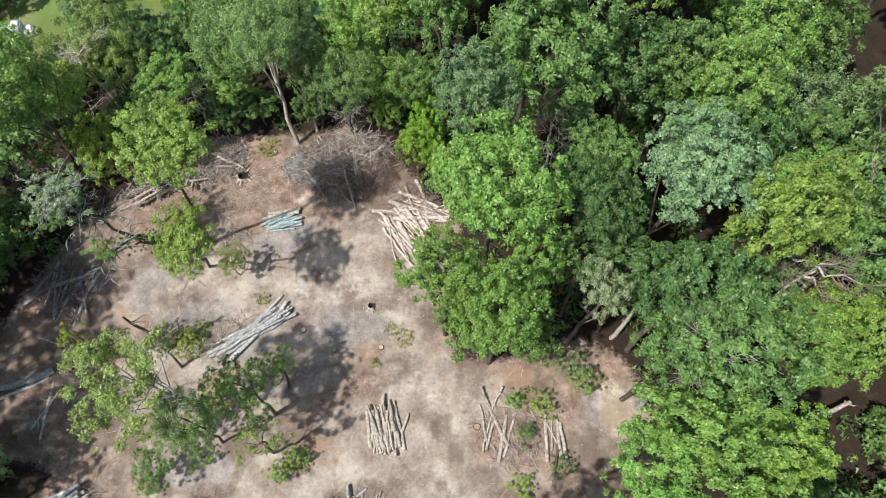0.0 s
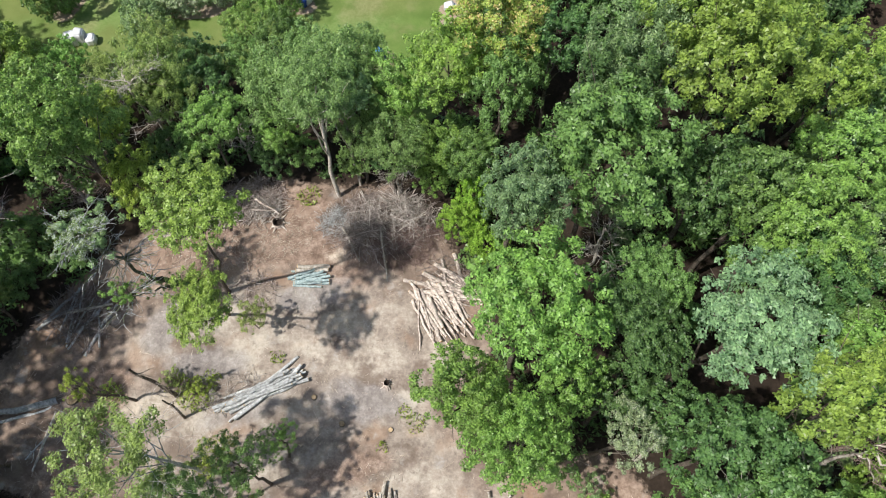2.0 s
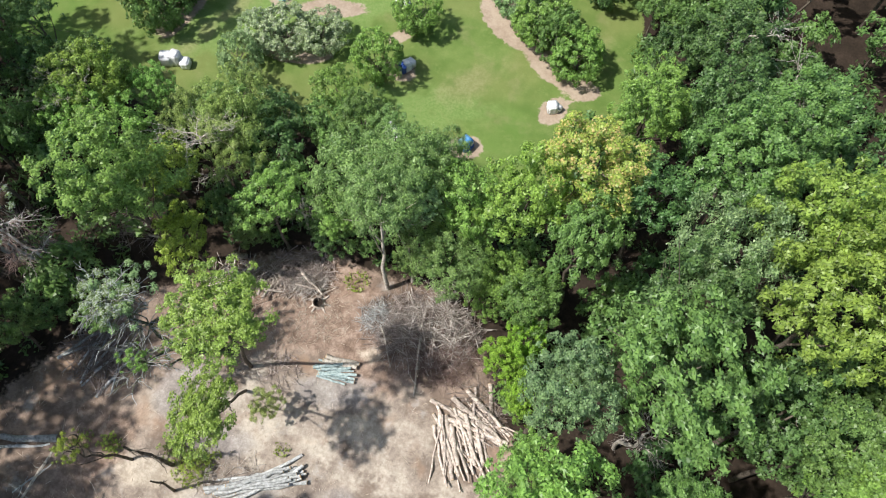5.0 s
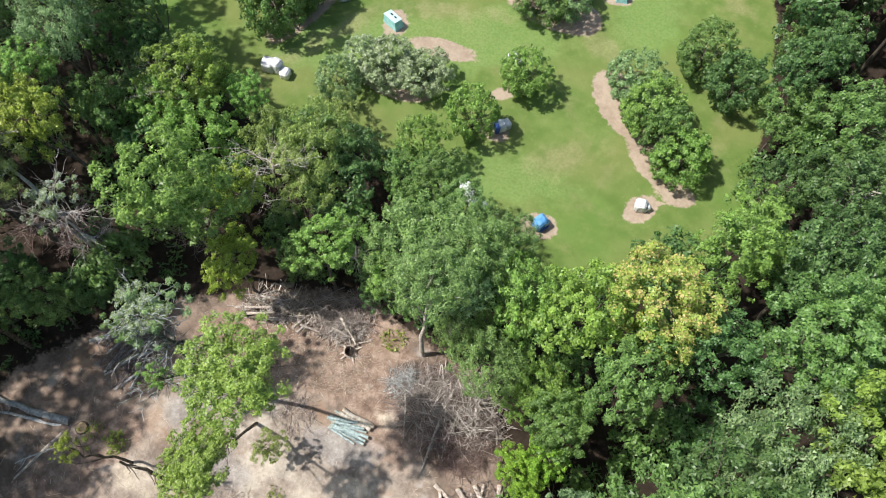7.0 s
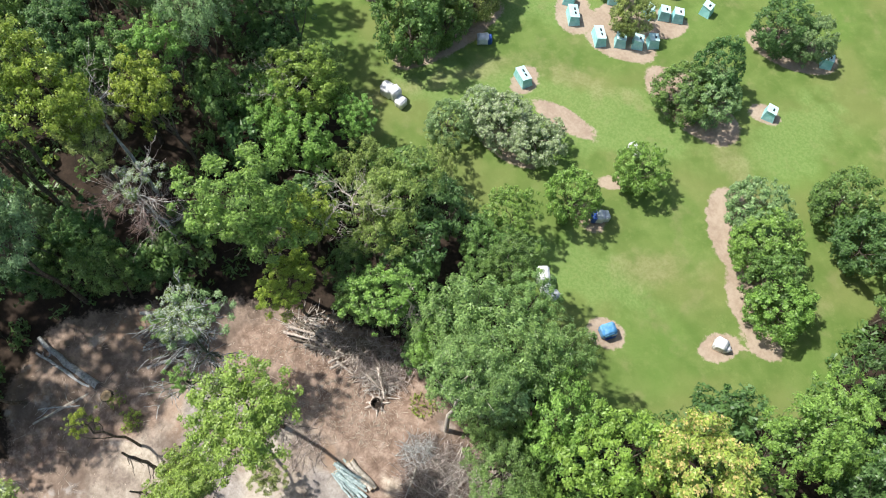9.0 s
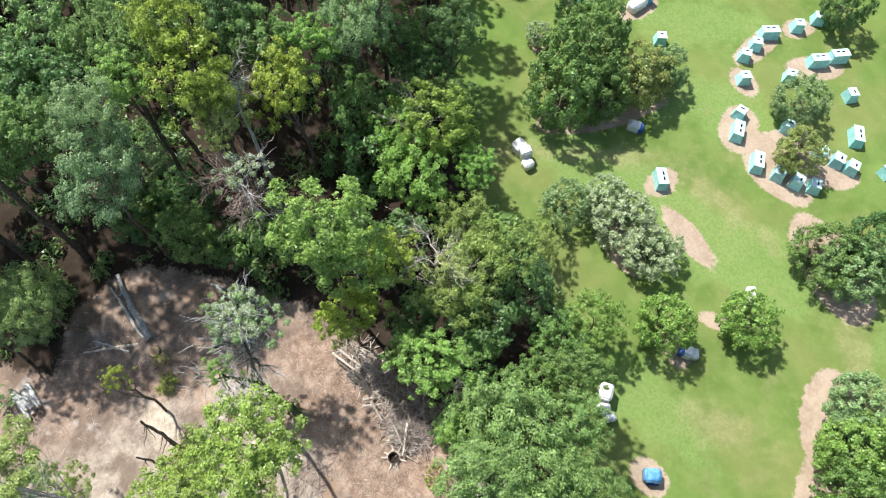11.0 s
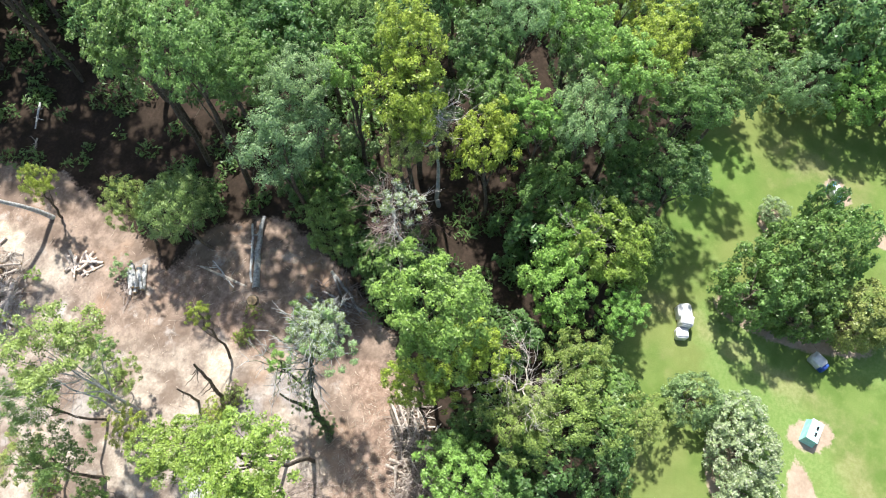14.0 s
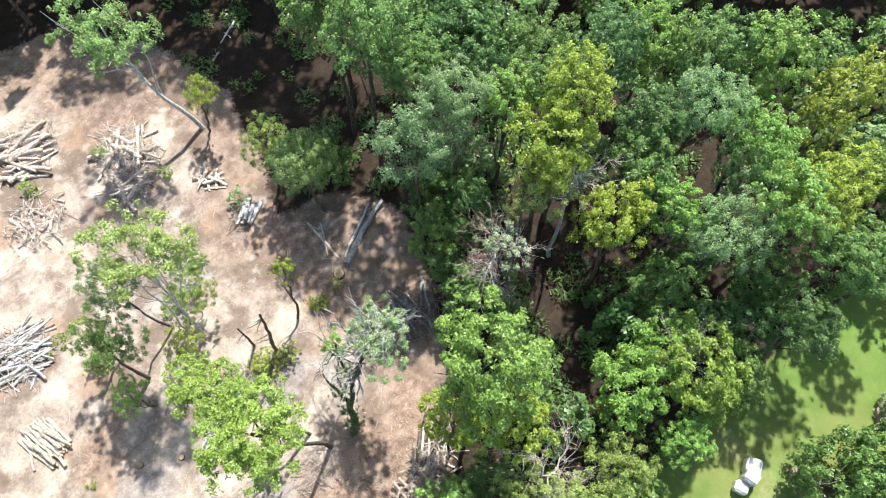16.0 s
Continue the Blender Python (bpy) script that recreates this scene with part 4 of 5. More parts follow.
# ---- logs and brushwood ----
def log_mesh(length, r, material):
    t = Tubes(10)
    n = 6
    path = np.stack([np.linspace(-length / 2, length / 2, n), rng.normal(0, 0.055 * length / 3, n), rng.normal(0, 0.02 * length / 3, n)], -1)
    t.add(path, r * np.linspace(1.08, 0.86, n), 0.11)
    m = t.mesh("log", material)
    ends = []
    for i, side in ((0, -1), (n - 1, 1)):
        a = np.linspace(0, 2 * np.pi, 10, endpoint=False)
        rr = r * (1.08 if i == 0 else 0.86) * 0.97
        ring = np.stack([np.full(10, path[i, 0] + side * 0.012), path[i, 1] + rr * np.cos(a), path[i, 2] + rr * np.sin(a)], -1)
        back = ring - np.array([side * 0.05, 0, 0])
        bm = bmesh.new()
        vs = [bm.verts.new(p) for p in np.concatenate([ring, back])]
        bm.faces.new(vs[:10] if side > 0 else vs[:10][::-1])
        for k in range(10):
            bm.faces.new((vs[k], vs[(k + 1) % 10], vs[10 + (k + 1) % 10], vs[10 + k]))
        bmesh.ops.recalc_face_normals(bm, faces=bm.faces)
        e = bpy.data.meshes.new("cut_end")
        bm.to_mesh(e)
        bm.free()
        e.materials.append(CUT)
        ends.append(e)
    return m, ends


def log_stock(material, lengths, radii):
    return [log_mesh(l, r, material) for l in lengths for r in radii]


def lay_log(stock, x, y, z, turn, tip=0.0, label="sawn log with weathered bark", group="logs of the pile", stretch=1.0):
    mesh, ends = stock[int(rng.integers(len(stock)))]
    ob = new("log", mesh)
    tagged_at(ob, Matrix.LocRotScale((x, y, z), Euler((float(rng.uniform(0, 6.28)), radians(tip), radians(turn)), "XYZ"), (stretch, 1, 1)), label, "log", group)
    for e in ends:
        part("cut_end", e, ob)
    return ob


def log_pile(cx, cy, turn, count, across, stock, r, group, label, jitter=6.0, shift=0.3, layers=2):
    """Logs side by side in layers, each a little out of line."""
    c, s = math.cos(radians(turn)), math.sin(radians(turn))
    left = count
    for layer in range(layers):
        n = left if layer == layers - 1 else max(1, round(count * (0.62 if layers == 2 else 0.45) * (1 - 0.25 * layer)))
        n = min(n, left)
        left -= n
        width = across * (1 - 0.22 * layer)
        for k in range(n):
            v = (k + 0.5) / n * width - width / 2 + float(rng.normal(0, 0.05))
            u = float(rng.normal(0, shift))
            x, y = cx + u * c - v * s, cy + u * s + v * c
            lay_log(stock, x, y, float(ground_z(x, y)) + r * (0.9 + 1.7 * layer), turn + float(rng.normal(0, jitter)), float(rng.normal(0, 1.0)), label, group)


pink = log_stock(BARK_PINK, (2.4, 3.2, 4.2), (0.06, 0.095, 0.15))
grey = log_stock(BARK_GREY, (2.8, 4.0), (0.07, 0.11))
long_grey = log_stock(BARK_GREY, (3.4, 4.4, 5.4), (0.06, 0.09, 0.13))
pale = log_stock(BARK_PALE, (1.9, 2.4, 3.0), (0.06, 0.09, 0.13))
bluish = log_stock(BARK_TEAL, (2.0, 2.5), (0.08, 0.11))
brown = log_stock(BARK, (2.0, 3.2), (0.09, 0.14))
stubby = log_stock(BARK_GREY, (1.5, 1.9), (0.12, 0.17))
short = log_stock(BARK_PINK, (1.0, 1.7), (0.07, 0.12))
thick = log_stock(BARK_PINK, (1.8, 2.6, 3.4), (0.09, 0.13, 0.18))

log_pile(-3.75, 7.4, 99, 44, 2.1, pale, 0.09, "logs of the upright-laid pile", "pale sawn log in a small pile on bare soil", 9, 0.3, 3)
log_pile(-12.9, 13.9, 38, 24, 1.15, long_grey, 0.09, "logs of the long grey pile", "long silver-grey log in a narrow pile", 5, 0.5, 3)
log_pile(-11.8, 22.0, 15, 12, 1.1, bluish, 0.09, "logs of the blue-grey stack", "thin blue-grey weathered log in a small stack", 6, 0.2)
log_pile(-11.7, 22.9, 12, 2, 0.4, log_stock(BARK_PALE, (2.3,), (0.16,)), 0.16, "logs of the blue-grey stack", "thick pale log beside the blue-grey stack", 2, 0.1, 1)
log_pile(-2.3, 21.0, -50, 40, 3.3, pink, 0.09, "logs of the large pile", "pinkish barked log in a large loose pile", 15, 0.6, 3)
log_pile(-1.8, 22.8, -18, 26, 2.6, pink, 0.12, "logs of the large pile", "pinkish barked log in a large loose pile", 22, 0.5)
log_pile(-21.2, 24.6, 32, 9, 1.6, brown, 0.12, "logs beside the brushwood", "dark brown log lying beside brushwood", 14, 0.5)
log_pile(-26.6, 16.6, 80, 10, 3.6, grey, 0.13, "logs at the shaded edge", "grey log lying at the shaded wood edge", 25, 0.4, 1)
log_pile(-19.4, -7.6, 60, 24, 3.6, thick, 0.14, "logs of the tangled pile", "pale log in a tangled pile of debris", 45, 0.7)
log_pile(-18.2, -4.8, 100, 13, 2.2, thick, 0.13, "logs of the tangled pile", "pale log in a tangled pile of debris", 45, 0.4)
log_pile(-13.5, -12.8, 150, 28, 3.8, thick, 0.13, "logs of the far pile", "pale log in a loose pile on bare soil", 25, 0.6)
log_pile(-22.7, -1.4, 20, 16, 2.0, short, 0.09, "short logs in a heap", "short crooked piece of wood in a heap", 60, 0.3)
log_pile(-23.2, 3.0, 35, 8, 1.2, stubby, 0.15, "logs under the small tree", "grey-brown log lying under a small tree", 8, 0.2)
log_pile(-11.4, -7.6, 40, 22, 2.8, short, 0.09, "pale debris pieces", "bleached short log in a scatter of debris", 60, 0.6, 1)
log_pile(-5.7, 1.0, 160, 34, 3.4, grey, 0.13, "logs of the grey heap", "silver-grey log in a heap on bare soil", 28, 0.5)
log_pile(3.4, 7.0, 75, 6, 2.2, pale, 0.11, "logs among the cut scrub", "pale thin log among cut scrub", 20, 0.6, 1)
log_pile(7.2, 6.6, 95, 5, 1.2, pale, 0.12, "logs among the cut scrub", "pale thin log among cut scrub", 12, 0.3, 1)


def beam(a, b, r, material, label, name="fallen_trunk", twigs=4):
    """A fallen or leaning trunk with a few stubs of branches."""
    t = Tubes(9)
    a, b = np.array(a, float), np.array(b, float)
    path = bent(a, b, 9, 0.04 * np.linalg.norm(b - a) / 4)
    t.add(path, r * np.linspace(1.1, 0.55, 9), 0.08)
    m0 = t.mesh("trunk", material)
    whole = thing(name, pose(*a), label, "fallen tree" if name == "fallen_trunk" else "snag", "trunks on the clearing")
    shift = Matrix.Translation(-Vector(a))
    part("trunk", m0, whole, shift)
    for _ in range(twigs):
        k = Tubes(5)
        p = path[int(rng.integers(2, 8))]
        k.add(bent(p, p + rng.normal(0, 0.45, 3) * np.array([1, 1, 0.5]) + np.array([0, 0, 0.25]), 5, 0.06), r * np.linspace(0.4, 0.08, 5))
        part("branch", k.mesh("branch", material), whole, shift)


beam((-25.9, 11.1, 0.28), (-31.0, 9.1, 0.6), 0.25, BARK_GREY, "felled grey trunk with a fresh cut end")
beam((-26.2, 10.6, 0.15), (-30.2, 8.5, 0.4), 0.13, BARK_GREY, "thin felled trunk beside a larger one")
beam((-25.8, 10.4, 0.14), (-25.9, 6.6, 0.2), 0.12, BARK_PALE, "pale felled trunk lying on dark soil")
beam((-25.4, 9.6, 0.12), (-26.6, 7.2, 0.2), 0.09, BARK_GREY, "thin grey fallen stem on dark soil")
beam((-18.4, 12.6, -0.1), (-18.9, 12.7, 6.7), 0.13, BARK, "dark leaning dead stem on bare soil", "snag", 6)
beam((-17.5, 11.3, -0.1), (-17.4, 11.6, 4.6), 0.09, BARK, "thin dark leaning dead stem", "snag", 3)
beam((-27.5, 16.8, 0.5), (-24.6, 18.0, 0.3), 0.13, BARK_PALE, "pale log across the brushwood")
beam((-7.4, 26.2, 1.0), (-6.2, 22.4, 0.1), 0.10, BARK_PALE, "pale long branch leaning on brushwood")
beam((-10.2, 26.0, 0.7), (-8.6, 23.9, 0.15), 0.07, BARK_PALE, "pale branch leaning on brushwood")
beam((2.5, 9.9, 0.5), (3.1, 8.6, 0.2), 0.07, BARK_PALE, "bare pale forked branch on the soil")
beam((3.9, 9.9, 0.5), (3.2, 8.5, 0.2), 0.07, BARK_PALE, "bare pale forked branch on the soil")
beam((7.4, 6.4, 0.1), (7.0, 4.4, 0.2), 0.09, BARK, "brown felled stem on shaded soil")
beam((-33.2, -12.4, 0.2), (-31.0, -11.2, 0.3), 0.09, BARK_GREY, "grey fallen stem on shaded soil")
beam((-30.4, -10.7, 0.1), (-29.2, -10.2, 0.2), 0.07, BARK_PALE, "pale fallen branch on shaded soil")
beam((-29.8, 25.2, 0.3), (-27.4, 25.6, 0.5), 0.12, BARK_PALE, "pale fallen trunk at the wood edge")
beam((21.8, 7.1, 0.3), (25.6, 8.6, 2.2), 0.22, BARK_PALE, "thick pale leaning trunk in the wood", "snag", 3)
beam((11.4, 13.3, 0.0), (13.0, 15.0, 3.5), 0.16, BARK_PALE, "pale leaning trunk at the wood edge", "snag", 2)
beam((-21.4, 26.9, 0.0), (-21.0, 26.2, 2.8), 0.2, BARK_PALE, "broken pale trunk with a torn top", "snag", 5)
beam((-6.0, 2.6, 0.1), (-4.8, 3.6, 0.1), 0.10, BARK_GREY, "short grey fallen trunk")
for x0, y0, x1, y1 in [(-22.4, 23.1, -20.1, 25.3), (-22.5, 23.6, -20.3, 25.6), (-20.9, 23.8, -19.6, 25.2), (-21.8, 25.1, -20.8, 25.8), (-18.9, 24.6, -18.9, 26.3), (-18.5, 24.5, -18.4, 26.5), (-18.7, 25.1, -17.5, 25.6), (-16.9, 27.2, -15.0, 26.5), (-16.9, 26.3, -15.5, 26.7), (-20.5, 24.1, -19.7, 25.0)]:
    beam((x0, y0, 0.75), (x1, y1, 0.25), 0.095, BARK_PINK, "pale pole lying across the brushwood", "fallen_trunk", 2)
for x, y, r in [(-25.0, 11.3, 0.36), (2.2, 7.4, 0.2), (3.8, 6.2, 0.17), (-9.6, 14.0, 0.16), (-7.4, 12.6, 0.18), (-4.2, 12.7, 0.15)]:
    z = float(ground_z(x, y))
    foot = thing("stump", pose(x, y, z), "low tree stump with a pale sawn face", "stump", "stumps of the clearing")
    t = Tubes(12)
    t.add([(0, 0, -0.1), (0, 0, 0.02), (0, 0, 0.08), (0, 0, 0.14)], np.array([1.35, 1.2, 1.05, 1.0]) * r, 0.08)
    part("bark", t.mesh("bark", BARK), foot)
    bm = bmesh.new()
    bmesh.ops.create_circle(bm, cap_ends=True, segments=14, radius=r * 0.98, matrix=Matrix.Translation((0, 0, 0.142)))
    cut = bpy.data.meshes.new("sawn_face")
    bm.to_mesh(cut), bm.free()
    cut.materials.append(CUT)
    part("sawn_face", cut, foot, None, "pale sawn wood")


def hollow_stump(x, y, r, h, label):
    """A rotten stump: a ragged ring of pale wood round a dark hole."""
    z = float(ground_z(x, y))
    whole = thing("hollow_stump", pose(x, y, z), label, "stump", "stumps of the clearing")
    t = Tubes(14)
    t.add([(0, 0, -0.1), (0, 0, 0.1), (0, 0, h * 0.6), (0, 0, h)], np.array([1.35, 1.15, 1.02, 0.95]) * r, 0.10)
    part("bark", t.mesh("bark", BARK_PINK), whole)
    t = Tubes(14)
    t.add([(0, 0, h), (0, 0, h * 0.98), (0, 0, h * 0.5), (0, 0, 0.05)], np.array([0.95, 0.72, 0.64, 0.60]) * r, 0.08)
    part("hole", t.mesh("hole", HOLLOW_WOOD), whole, None, "dark rotten hole")
    bm = bmesh.new()
    bmesh.ops.create_circle(bm, cap_ends=True, segments=14, radius=r * 0.64, matrix=Matrix.Translation((0, 0, 0.06)))
    base = bpy.data.meshes.new("hole_floor")
    bm.to_mesh(base), bm.free()
    base.materials.append(HOLLOW_WOOD)
    part("hole_floor", base, whole)
    for k in range(7):
        a = 6.28 * (k + rng.uniform(0, 0.6)) / 7
        root = Tubes(5)
        root.add(bent((math.cos(a) * r, math.sin(a) * r, 0.12), (math.cos(a) * r * 2.6, math.sin(a) * r * 2.6, -0.02), 5, 0.03), r * np.linspace(0.3, 0.08, 5))
        part("root", root.mesh("root", BARK_PINK), whole)


hollow_stump(-15.05, 25.9, 0.36, 0.34, "hollow rotten stump with a pale rim on red soil")
hollow_stump(-5.0, 15.6, 0.20, 0.30, "small hollow stump on pale dusty soil")


def brush(cx, cy, rx, ry, turn, height, count, material, label, thick=0.03, long=2.0):
    """A heap of cut branches: crooked stems with side twigs."""
    t = Tubes(3)
    c, s = math.cos(radians(turn)), math.sin(radians(turn))
    for _ in range(count):
        q, a = math.sqrt(rng.uniform(0, 1)), rng.uniform(0, 6.28)
        u, v = q * rx * math.cos(a), q * ry * math.sin(a)
        x, y = cx + u * c - v * s, cy + u * s + v * c
        z = float(ground_z(x, y)) + height * (1 - q ** 2) * rng.uniform(0.1, 1.0) + 0.03
        way, l = rng.uniform(0, 6.28), long * rng.uniform(0.4, 1.2)
        d = np.array([math.cos(way), math.sin(way), rng.normal(0.05, 0.16)]) * l / 2
        p = np.array([x, y, z])
        low = p - d
        low[2] = max(low[2], 0.03)
        path = bent(low, p + d, 5, 0.045 * l / 2)
        t.add(path, thick * rng.uniform(0.4, 1.4) * np.linspace(1.0, 0.25, 5))
        for _ in range(2):
            b = path[int(rng.integers(1, 4))]
            t.add(bent(b, b + (d * 0.35 + rng.normal(0, 0.22, 3)), 4, 0.04), thick * 0.45 * np.linspace(1.0, 0.3, 4))
    tagged(new("brush_heap", t.mesh("brush_heap", material)), label, "brush heap", kind="stuff")


brush(-7.6, 27.0, 4.0, 2.7, 12, 1.6, 760, TWIG, "large heap of grey-brown cut branches", 0.020, 1.8)
brush(-5.6, 25.8, 2.6, 2.0, 30, 1.6, 520, TWIG_RED, "reddish brown twigs of the large heap", 0.018, 1.4)
brush(-7.0, 27.0, 3.5, 2.4, 15, 2.3, 330, TWIG_PALE, "pale branches lying on the large heap", 0.032, 2.2)
brush(-10.9, 26.6, 1.0, 1.2, 10, 1.1, 120, BARK_GREY, "pale grey cut branches at the heap's end", 0.022, 1.6)
brush(-17.2, 27.6, 2.3, 1.5, 30, 1.0, 260, TWIG, "heap of brown cut branches at the wood edge", 0.03, 1.8)
brush(-16.4, 26.8, 1.6, 1.1, 20, 0.8, 150, TWIG_PALE, "pale broken branches beside a stump", 0.030, 1.5)
brush(-19.3, 25.8, 3.0, 0.9, 28, 0.9, 150, BARK_PINK, "pale split poles strewn over brushwood", 0.042, 1.8)
brush(-21.4, 25.0, 2.2, 1.2, 35, 0.6, 90, TWIG_PALE, "pale broken branches beside the brushwood", 0.04, 2.4)
brush(-26.6, 16.8, 2.4, 2.0, 0, 0.8, 200, TWIG, "dark brushwood heap at the shaded edge", 0.032, 2.0)
brush(-2.0, 23.4, 2.2, 1.5, 140, 0.8, 130, TWIG, "brown twigs under the large log pile", 0.025, 1.6)
brush(-15.0, 13.4, 2.2, 1.0, 30, 0.4, 110, TWIG_PALE, "thin cut branches beside the long pile", 0.02, 1.4)
brush(4.6, 6.8, 2.6, 2.0, 0, 0.3, 170, TWIG, "reddish cut scrub scattered on soil", 0.022, 1.4)
brush(-15.2, 20.6, 1.6, 1.4, 0, 0.3, 90, TWIG, "twigs under a standing tree", 0.02, 1.3)
brush(-13.6, -13.4, 3.2, 2.4, 0, 0.6, 160, TWIG_PALE, "bleached branches around the far pile", 0.03, 1.8)
brush(-19.6, -7.6, 2.2, 3.0, 0, 0.9, 180, TWIG_PALE, "bleached branches in the tangled pile", 0.03, 2.0)
brush(-5.2, 1.0, 2.4, 2.0, 0, 0.7, 150, TWIG_PALE, "bleached branches over the grey heap", 0.04, 1.9)
brush(-11.4, -7.4, 2.4, 2.2, 0, 0.5, 120, TWIG_PALE, "bleached branches among pale debris", 0.04, 1.5)
brush(-18.2, -5.4, 1.6, 1.6, 0, 0.9, 110, TWIG_PALE, "bleached branches around short logs", 0.045, 1.7)
brush(-15.5, 1.5, 2.4, 1.6, 30, 0.3, 100, TWIG, "brown twigs on bare soil", 0.022, 1.4)
brush(-29.4, 25.4, 1.8, 1.3, 0, 0.8, 90, TWIG, "dead branches at the wood edge", 0.025, 1.7)
brush(-22.6, 3.0, 1.2, 1.0, 0, 0.4, 50, TWIG, "twigs around a few logs", 0.025, 1.2)


def litter():
    """Splinters, twigs and chips strewn over the clearing."""
    t = Tubes(3)
    made = 0
    while made < 2600:
        x, y = float(rng.uniform(-30, 14)), float(rng.uniform(-24, 30))
        if inside(CLEARING, x, y) < 0.3:
            continue
        made += 1
        l, way = float(rng.uniform(0.08, 0.42) if made % 9 else rng.uniform(0.5, 1.3)), rng.uniform(0, 6.28)
        d = np.array([math.cos(way), math.sin(way), 0]) * l / 2
        p = np.array([x, y, float(ground_z(x, y)) + 0.008])
        t.add(np.stack([p - d, p + rng.normal(0, 0.008, 3), p + d]), np.array([0.9, 1.0, 0.5]) * rng.uniform(0.006, 0.017))
    tagged(new("wood_chips", t.mesh("wood_chips", CHIP)), "pale splinters, twigs and wood chips on soil", "wood chips", kind="stuff")


litter()


def splinters(spots):
    """Pale splinters where trees were felled."""
    t = Tubes(3)
    for x, y, r, n in spots:
        for _ in range(n):
            a, q = rng.uniform(0, 6.28), r * math.sqrt(rng.uniform(0, 1))
            p = np.array([x + q * math.cos(a), y + q * math.sin(a), 0.0])
            p[2] = float(ground_z(p[0], p[1])) + 0.010
            way, l = rng.uniform(0, 6.28), rng.uniform(0.10, 0.55)
            d = np.array([math.cos(way), math.sin(way), rng.normal(0, 0.08)]) * l / 2
            t.add(np.stack([p - d, p + rng.normal(0, 0.008, 3), p + d]), np.array([0.9, 1.0, 0.4]) * rng.uniform(0.006, 0.020))
    tagged(new("splinters", t.mesh("splinters", CHIP)), "fresh pale wood splinters on reddish soil", "splinters", kind="stuff")


splinters([(-18.5, 22.5, 3.4, 520), (-16.0, 24.5, 2.8, 480), (-14.2, 25.4, 2.0, 260), (-25.0, 11.3, 1.0, 60), (4.5, 6.8, 2.4, 140), (-9.5, 13.0, 2.5, 90), (-22.0, 21.5, 2.0, 90), (-4.0, 9.8, 1.2, 40)])


def tufts(name, spots, count, length, material, label, spread=1.0):
    """Low leafy growth: small leaves that stand up from the ground."""
    at, normal = [], []
    for x, y, r in spots:
        n = int(count * r * r)
        a, q = rng.uniform(0, 6.28, n), r * np.sqrt(rng.uniform(0, 1, n))
        px, py = x + q * np.cos(a), y + q * np.sin(a)
        at.append(np.stack([px, py, ground_z(px, py) + rng.uniform(0.02, 0.35, n) * spread], -1))
        normal.append(rng.normal(0, 0.6, (n, 3)) + np.array([0, 0, 0.7]))
    at, normal = np.concatenate(at), np.concatenate(normal)
    normal /= np.linalg.norm(normal, axis=1, keepdims=True)
    tagged(new(name, fast_mesh(name, *leaf_blades(at, normal, length, length * 0.45), material)), label, "undergrowth", kind="stuff")


tufts("weeds", [(-17.2, 12.9, 1.2), (-2.7, 13.4, 0.7), (-3.6, 14.0, 0.5), (-9.2, 5.4, 0.8), (-16.6, 14.0, 0.7), (-13.3, 28.4, 0.9), (-22.4, 12.0, 0.7), (-24.4, 11.8, 0.6), (-18.0, 2.0, 0.9),
                (5.6, 9.2, 0.8), (-12.6, 16.2, 0.5), (-18.6, 13.4, 0.8), (-4.5, 11.5, 0.4), (-12.5, -9.5, 0.6)], 170, 0.24, LEAF["yellow"], "yellow-green weeds growing on the bare soil")


def small_bush(x, y, top, r, look_of, label):
    """A low irregular bush on the clearing."""
    z = float(ground_z(x, y))
    whole = thing("bush", pose(x, y, z), label, "bush", "low bushes on the clearing")
    part("stem", trunk_mesh(Vector((0, 0, top * 0.5)), r, 0.025, 0.7, BARK, 4), whole)
    leafy("crown", CROWNS["sparse"], LEAF[look_of], whole, Matrix.LocRotScale((0, 0, top * 0.45), Euler((0, 0, float(rng.uniform(0, 6.28)))), (r / 3, r / 3, top / 5.4)))


for x, y, top, r, look_of in [(5.3, 6.9, 1.4, 0.9, "green"), (4.6, 9.0, 1.2, 0.8, "bright"), (6.6, 8.6, 1.6, 0.9, "lime"), (9.2, 10.2, 2.2, 1.1, "bright"), (8.4, 11.2, 3.0, 1.1, "grey"),
                              (-9.0, 5.4, 1.4, 0.8, "green"), (-10.2, 4.4, 1.8, 0.9, "bright"), (-15.2, 5.4, 1.6, 0.9, "bright"), (-18.0, -8.8, 1.2, 0.7, "bright"), (-20.8, -4.0, 1.0, 0.6, "lime"),
                              (-12.4, -10.0, 1.2, 0.7, "lime"), (7.6, 5.0, 1.2, 0.8, "green"), (-22.6, 12.2, 1.0, 0.7, "yellow"), (5.0, 3.6, 1.2, 0.9, "lime"), (-17.0, 13.1, 1.5, 1.0, "yellow"),
                              (-18.8, 13.6, 1.2, 0.8, "olive"), (-9.6, 5.0, 1.4, 0.9, "olive"), (-18.4, 3.6, 1.2, 0.9, "olive"), (-23.4, 1.8, 1.6, 1.0, "grey")]:
    small_bush(x, y, top, r, look_of, "low " + {"green": "green", "bright": "fresh green", "lime": "lime green", "grey": "grey-green", "yellow": "yellow-green", "olive": "olive green"}[look_of] + " bush on the bare soil")
floor_spots = []
while len(floor_spots) < 640:
    x, y = float(rng.uniform(-58, 28)), float(rng.uniform(-20, 62))
    if inside(CLEARING, x, y) < -0.3 and inside(LAWN, x, y) < -1.0:
        floor_spots.append((x, y, float(rng.uniform(0.5, 1.3))))
